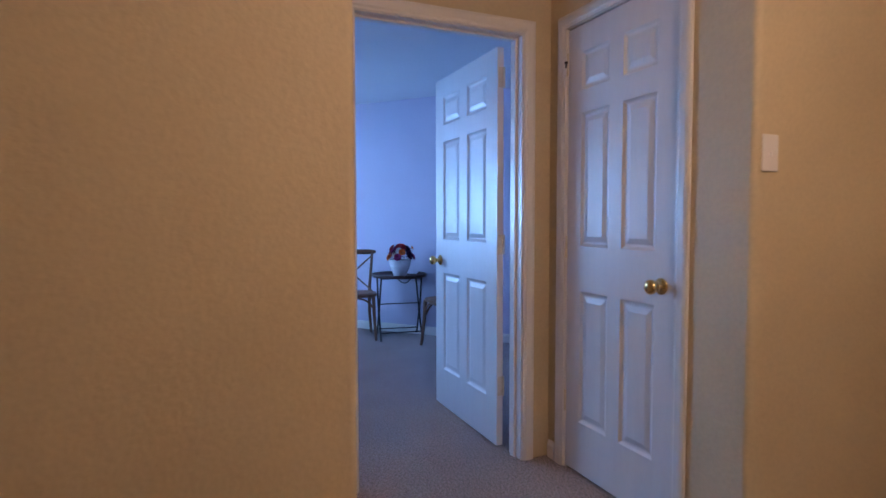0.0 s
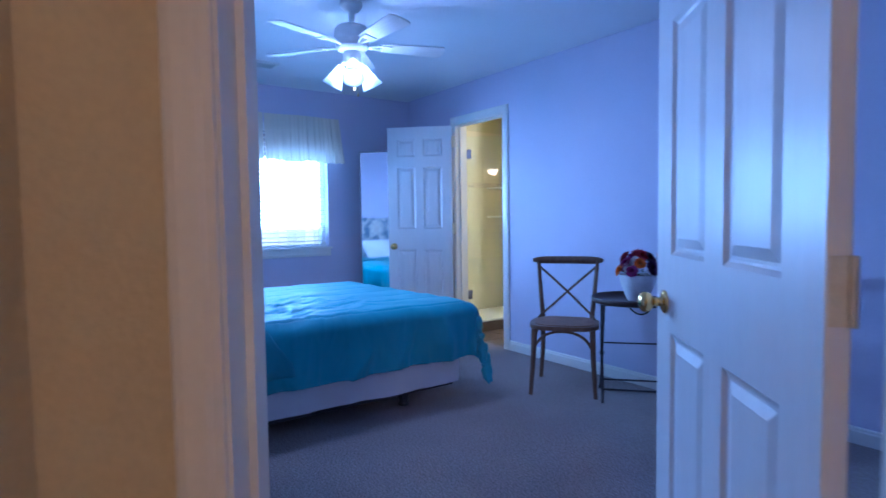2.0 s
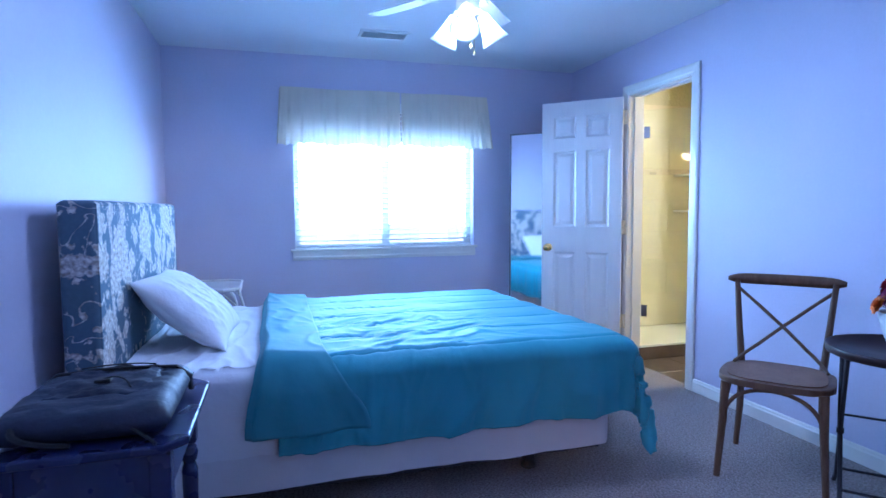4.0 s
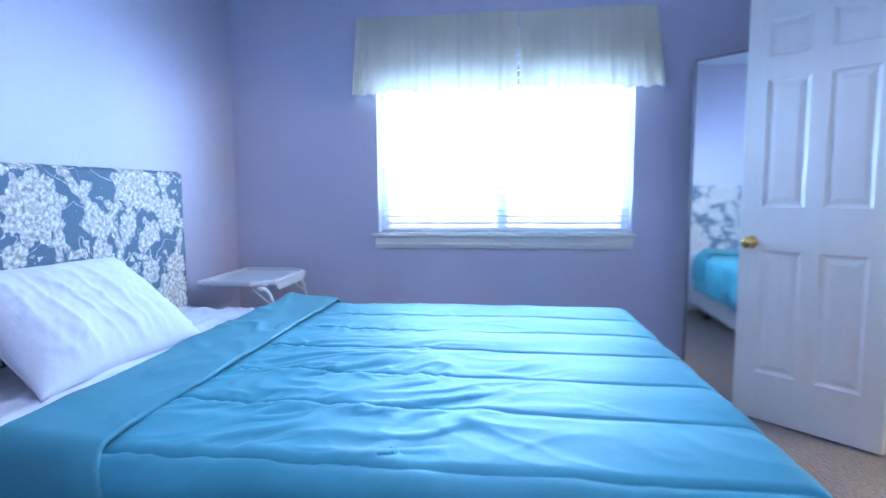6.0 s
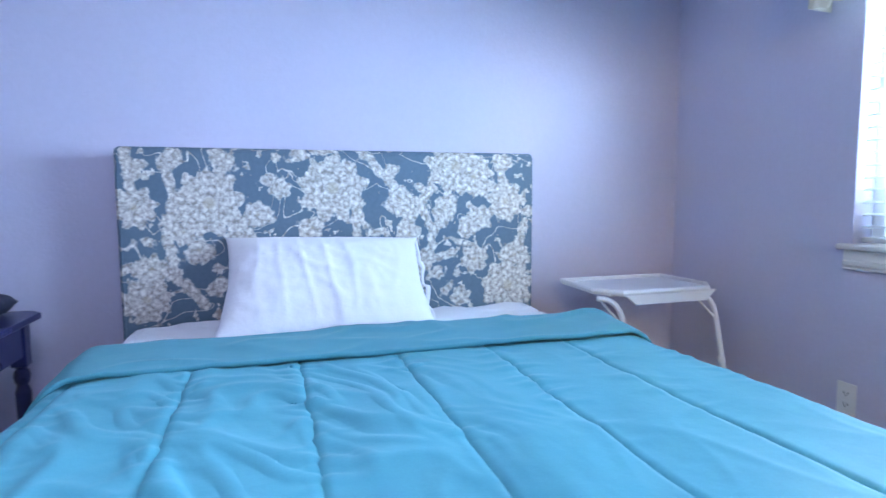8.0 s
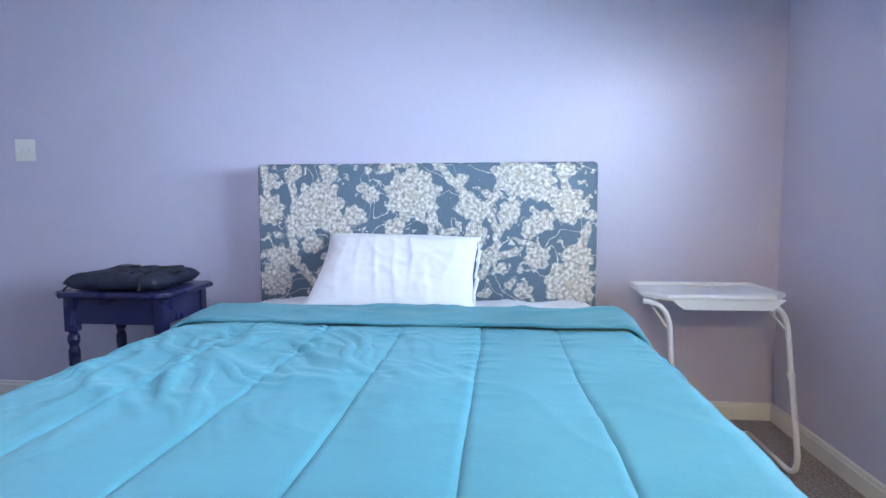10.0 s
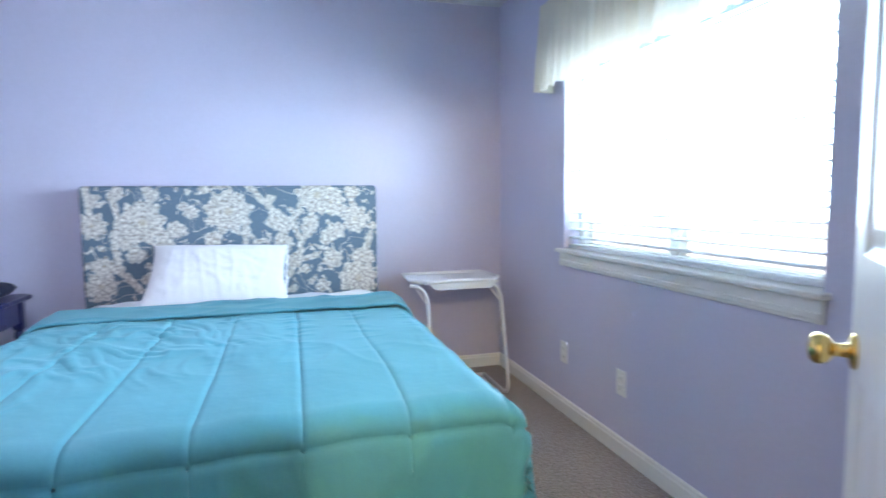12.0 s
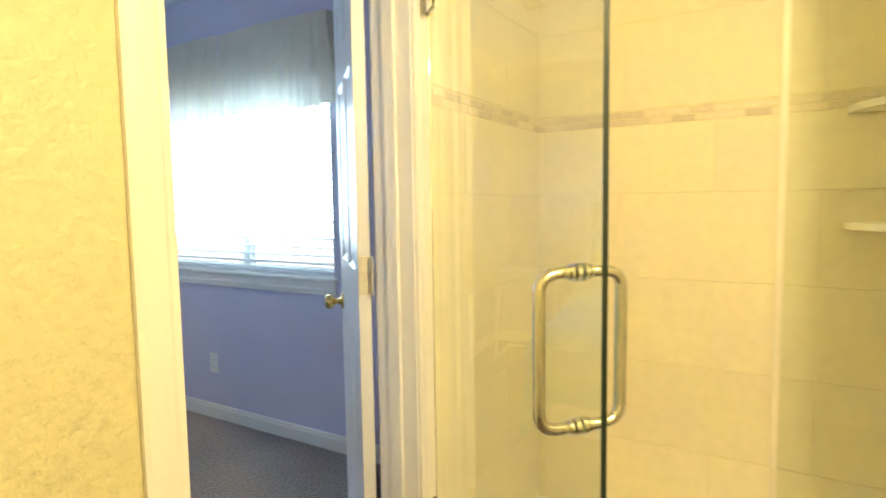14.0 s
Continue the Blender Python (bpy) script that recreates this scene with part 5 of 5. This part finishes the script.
pot = empty("flower_pot", pose(TX + 0.0, TY + 0.02, TZ - 0.0235), "ribbed white ceramic pot with artificial flowers", "flower pot")
prof = []
for i in range(28):
    u = i / 27
    r = 0.060 + 0.052 * math.sin(u * 1.45) + 0.0015 * math.sin(u * 70)
    prof.append((r, 0.165 * u))
bm = lathe(bmesh.new(), [(0.0, 0.001)] + prof + [(0.100, 0.165), (0.095, 0.15), (0.0, 0.14)], 40, cap=False)
part("pot", bm, M_POT, pot, smooth=True)
flowers = tagged(empty("flower_bunch", pose(TX, TY + 0.02, TZ - 0.0235 + 0.14), "", "flowers"), "bunch of purple, red, orange and white artificial flowers")
FC = {"purple": (0.26, 0.015, 0.13), "red": (0.46, 0.015, 0.04), "orange": (0.72, 0.16, 0.01), "white": (0.72, 0.72, 0.68), "plum": (0.07, 0.012, 0.10)}
M_F = {k: surface(k + "_petal", c, 0.7, 0.2, 30, 0.15, 200) for k, c in FC.items()}
M_LEAF = surface("green_leaf", (0.03, 0.075, 0.03), 0.5, 0.2, 20, 0.1, 100)


def bloom(r, petals, layers, seed):
    rnd = random.Random(seed)
    bm = bmesh.new()
    for la in range(layers):
        t = la / max(1, layers - 1)
        tilt = radians(15 + 60 * t)
        rr = r * (1 - 0.45 * t)
        for i in range(petals):
            a = 2 * math.pi * (i + 0.5 * la) / petals + rnd.uniform(-0.1, 0.1)
            d = Vector((math.cos(a), math.sin(a), 0))
            s = Vector((-math.sin(a), math.cos(a), 0))
            out = d * math.cos(tilt) + Vector((0, 0, 1)) * math.sin(tilt)
            w = rr * 0.44
            v = [bm.verts.new(q) for q in (d * 0.002, out * rr * 0.55 + s * w, out * rr + Vector((0, 0, -0.15 * rr)), out * rr * 0.55 - s * w)]
            bm.faces.new(v)
    return bm


rnd = random.Random(11)
spots = [("purple", -0.075, 0.01, 0.055, 0.040), ("purple", -0.03, -0.05, 0.075, 0.036), ("red", -0.01, 0.03, 0.11, 0.042), ("plum", 0.055, 0.02, 0.10, 0.036), ("plum", 0.09, -0.01, 0.05, 0.038), ("orange", -0.055, -0.07, 0.035, 0.032), ("orange", 0.05, -0.05, 0.075, 0.028), ("orange", 0.08, 0.05, 0.105, 0.022),
         ("white", -0.005, -0.055, 0.06, 0.036), ("white", 0.01, -0.03, 0.09, 0.026), ("red", 0.03, -0.01, 0.115, 0.034), ("purple", -0.05, 0.05, 0.09, 0.04), ("purple", 0.09, 0.04, 0.035, 0.036), ("red", -0.06, -0.02, 0.10, 0.034), ("plum", 0.03, 0.07, 0.08, 0.036), ("purple", 0.03, -0.085, 0.035, 0.03)]
for k, (c, x, y, z, r) in enumerate(spots):
    x, y, z, r = x * 1.25, y * 1.25, z * 1.2 + 0.01, r * 1.5
    d = Vector((x, y, 0.05)).normalized()
    m = Matrix.Translation((x, y, z)) @ d.to_track_quat("Z", "Y").to_matrix().to_4x4()
    b = part("bloom", bloom(r, 11, 4, k), M_F[c], flowers, c + " bloom", m)
    part("stem", tube(bmesh.new(), [(0, 0, -0.002), (0, 0, -0.065)], 0.002, 5), M_LEAF, b)
bm = bmesh.new()
for i in range(60):
    a, rr, z = rnd.uniform(0, 6.28), rnd.uniform(0.02, 0.11), rnd.uniform(0.0, 0.10)
    c0 = Vector((rr * math.cos(a), rr * math.sin(a), z))
    d = Vector((math.cos(a), math.sin(a), rnd.uniform(-0.2, 0.8))).normalized()
    s = d.cross(Vector((0, 0, 1))).normalized()
    L = rnd.uniform(0.02, 0.045)
    bm.faces.new([bm.verts.new(q) for q in (c0, c0 + d * L * 0.5 + s * L * 0.25, c0 + d * L, c0 + d * L * 0.5 - s * L * 0.25)])
part("foliage", bm, M_LEAF, flowers, "dark green leaves")
part("soil_foam", lathe(bmesh.new(), [(0.0, -0.006), (0.094, -0.006), (0.094, 0.004), (0.0, 0.012)], 24, cap=False), M_LEAF, flowers)

# ---- bathroom ----
# shower: pan, curb, glass door and panel
pan = tagged(link("shower_pan", boxes((SX, 5.07, 0.0, FX - 0.06, SY1, 0.055)), M_PAN), "white shower floor pan", "shower pan", kind="structure")
bm = boxes((FX - 0.06, 5.072, 0.0, FX + 0.05, SY1, 0.10))
curb = tagged(link("shower_curb", bm, M_FTILE), "dark tiled shower curb with a pale stone cap", "shower curb", kind="structure")
bm = bmesh.new()
box(bm, FX - 0.066, 5.072, 0.1005, FX + 0.056, SY1, 0.12, 0.004)
part("cap", bm, M_PAN, curb, "pale stone cap")
sd = empty("shower_door", pose(FX, 5.100, 0.125, 0, 0, 50), "frameless glass shower door standing half open", "shower door")
part("glass", boxes((0.012, -0.004, 0.005, 0.775, 0.004, 1.83)), M_GLASS, sd).visible_shadow = False
part("edge", boxes((0.7752, -0.004, 0.005, 0.7775, 0.004, 1.83)), M_GEDGE, sd, "dark green polished glass edge")
for z in (0.22, 1.615):
    bm = boxes((-0.012, -0.013, z, 0.055, -0.0055, z + 0.09), (-0.012, 0.0055, z, 0.055, 0.013, z + 0.09), (-0.02, -0.013, z, -0.012, 0.013, z + 0.09), bevel=0.002)
    part("hinge_clamp", bm, M_CHROME, sd, "chrome wall hinge")
HX, HZ0, HZ1 = 0.717, 0.788, 1.022
for s in (-1, 1):
    o = s * 0.070
    pts = [(HX, s * 0.006, HZ0)] + arc((HX, s * 0.035, HZ0), (HX, o, HZ0), (HX, o, HZ0 + 0.028), 6) + arc((HX, o, HZ1 - 0.028), (HX, o, HZ1), (HX, s * 0.035, HZ1), 6) + [(HX, s * 0.006, HZ1)]
    h_ = part("pull_handle", tube(bmesh.new(), pts, 0.0095, 14), M_CHROME, sd, "chrome D-shaped pull handle", smooth=True)
    for z in (HZ0, HZ1):
        part("collar", tube(bmesh.new(), [(HX, s * 0.0055, z), (HX, s * 0.012, z)], 0.014, 14), M_CHROME, h_)
        part("ring", tube(bmesh.new(), [(HX, s * 0.016, z), (HX, s * 0.020, z)], 0.012, 14), M_CHROME, h_)
sp = empty("shower_panel", pose(FX, 5.905, 0.122, 0, 0, 90), "fixed clear glass shower panel", "shower panel")
part("glass", boxes((0.0, -0.005, 0.0, SY1 - 5.912, 0.005, 1.83)), M_GLASS, sp).visible_shadow = False
part("seal", boxes((-0.012, -0.006, 0.0, 0.0, 0.006, 1.83)), M_SEAL, sp, "clear plastic edge seal")
# corner shelves
for z in (1.155, 1.50):
    bm = prism(bmesh.new(), [(SX + 0.001, SY1 - 0.001), (SX + 0.001, SY1 - 0.24)] + [(SX + 0.24 * math.sin(radians(a)), SY1 - 0.24 * math.cos(radians(a))) for a in (20, 45, 70)] + [(SX + 0.24, SY1 - 0.001)], z, z + 0.02)
    tagged(link("corner_shelf", bm, M_PAN), "pale stone corner shelf in the shower", "shelf", "shower corner shelves")
# vanity light
vl = empty("vanity_light", pose(-3.48, 7.19, 2.12), "chrome vanity light bar with lit globe bulbs", "wall lamp")
part("bar", boxes((-0.30, -0.035, -0.05, 0.30, 0.0, 0.05), bevel=0.006), M_CHROME, vl)
for x in (-0.2, 0.0, 0.2):
    part("bulb", lathe(bmesh.new(), [(0.012, 0.0), (0.02, 0.01), (0.042, 0.045), (0.042, 0.065), (0.02, 0.092), (0.003, 0.098)], 18), M_WBULB, vl, "lit globe bulb", pose(x, -0.036, 0, 90), True)
# hall ceiling lamp
hl = empty("hall_ceiling_lamp", pose(1.48, 0.52, CEIL), "frosted dome hall ceiling lamp", "ceiling lamp")
part("base", lathe(bmesh.new(), [(0.12, -0.0005), (0.12, -0.02), (0.10, -0.025)], 28), M_BRASS, hl)
part("dome", lathe(bmesh.new(), [(0.11, -0.022), (0.105, -0.05), (0.08, -0.08), (0.04, -0.095), (0.003, -0.1)], 28), glowing("warm_dome", (1.0, 0.8, 0.5), 4), hl, "glowing frosted dome", smooth=True)

# ---- outside the window ----
structure("ground", boxes((-120, -120, -0.45, XW - OUT, 120, -0.35)), M_GRASS, "dry lawn outside the window", "ground")
fence = empty("fence", pose(-8.6, 0, -0.35), "pale painted wooden fence with a cap rail", "fence")
fence["kind"] = "structure"
bm = boxes((0, 0, 0, 0.02, 0.137, 1.80))
b0 = part("board", bm, M_FENCE, fence, m=pose(0, -9.0, 0))
for i in range(1, 124):
    o = new("board", b0.data)
    o.parent = fence
    o.matrix_basis = pose(random.uniform(-0.004, 0.004), -9.0 + 0.145 * i, random.uniform(-0.01, 0.0))
for z in (0.3, 1.5):
    part("rail", boxes((0.022, -9.0, z, 0.06, 8.9, z + 0.09)), M_FENCE, fence)
part("cap_rail", boxes((-0.03, -9.0, 1.802, 0.07, 8.9, 1.84)), M_FENCE, fence)
house = empty("neighbour_house", pose(-15, 0, -0.35), "pale neighbouring house with a grey roof beyond the fence", "house")
part("wall", boxes((-6, -6, 0, 0, 14, 2.9)), M_STUCCO, house)
bm = prism(bmesh.new(), [(-6.6, 2.85), (0.6, 2.85), (-3, 4.9)], -6.5, 14.5)
part("roof", bm, M_ROOF, house, m=Matrix(((1, 0, 0, 0), (0, 0, 1, 0), (0, 1, 0, 0), (0, 0, 0, 1))))
part("window", boxes((0.0, 1.5, 1.0, 0.03, 3.0, 2.2)), M_PANE, house)

# ---- tiles, last ----
# shower wall tiles: 0.305 m courses, 0.6 m long, with a mosaic band
def tiled(root_name, m, length, label, seed):
    """Local x along the wall, z up, y out of it."""
    rnd = random.Random(seed)
    root = tagged(link(root_name, boxes((0, -0.010, 0, length, -0.002, 2.12)), M_GROUT, None, m), label, "tiled wall", kind="structure")
    cache = {}
    def tile(x0, x1, z0, z1, material, nm):
        key = (round(x1 - x0, 3), round(z1 - z0, 3), material.name)
        if key not in cache:
            bm = bmesh.new()
            w, h = x1 - x0, z1 - z0
            box(bm, 0, -0.004, 0, w, 0.0, h, 0.0012, 1)
            me = bpy.data.meshes.new(nm)
            bm.to_mesh(me)
            bm.free()
            me.materials.append(material)
            cache[key] = me
        o = new(nm, cache[key])
        o.parent = root
        o.matrix_basis = pose(x0, 0, z0)
    z, row = 0.0, 0
    g = 0.0025
    while z < 2.1:
        if abs(z - 1.46) < 0.01:
            for zz in (1.462, 1.488):
                x = -rnd.uniform(0, 0.08)
                while x < length:
                    w = 0.075
                    a, b = max(0, x), min(length, x + w)
                    if b - a > 0.01:
                        tile(a + g / 2, b - g / 2, zz, zz + 0.022, M_MOSAIC, "mosaic_tile")
                    x += w
            z = 1.515
            continue
        h = min(0.305, (1.46 - z) if z < 1.46 else (2.12 - z))
        x = -0.30 * (row % 2)
        while x < length:
            a, b = max(0, x), min(length, x + 0.60)
            if b - a > 0.02:
                tile(a + g / 2, b - g / 2, z + g / 2, z + h - g / 2, M_TILE, "tile")
            x += 0.60
        z += h
        row += 1
        if h < 0.02:
            break
    return root


tiled("wall_shower_back", pose(SX, SY1, 0.056, 0, 0, -90), SY1 - 5.072, "cream stone tiles on the shower back wall", 1)
tiled("wall_shower_side", pose(FX, SY1, 0.056, 0, 0, 180), FX - SX, "cream stone tiles at the shower end", 2)
tiled("wall_shower_near", pose(SX, 5.072 + 0.010, 0.056), FX - SX + 0.02, "cream stone tiles beside the bathroom door", 3)
# bathroom floor
fl = tagged(link("floor_bath", boxes((XW - 0.1, 5.0, -0.05, -1.9, 7.3, -0.006)), M_FGROUT), "dark brown bathroom floor tiles", "tiled floor", kind="structure")
bm = bmesh.new()
box(bm, 0, 0, -0.008, 0.325, 0.325, 0.0, 0.0015, 1)
me = bpy.data.meshes.new("floor_tile")
bm.to_mesh(me)
bm.free()
me.materials.append(M_FTILE)
for i in range(8):
    for k in range(7):
        o = new("floor_tile", me)
        o.parent = fl
        o.matrix_basis = pose(FX + 0.055 + 0.33 * i, 5.003 + 0.33 * k, 0)
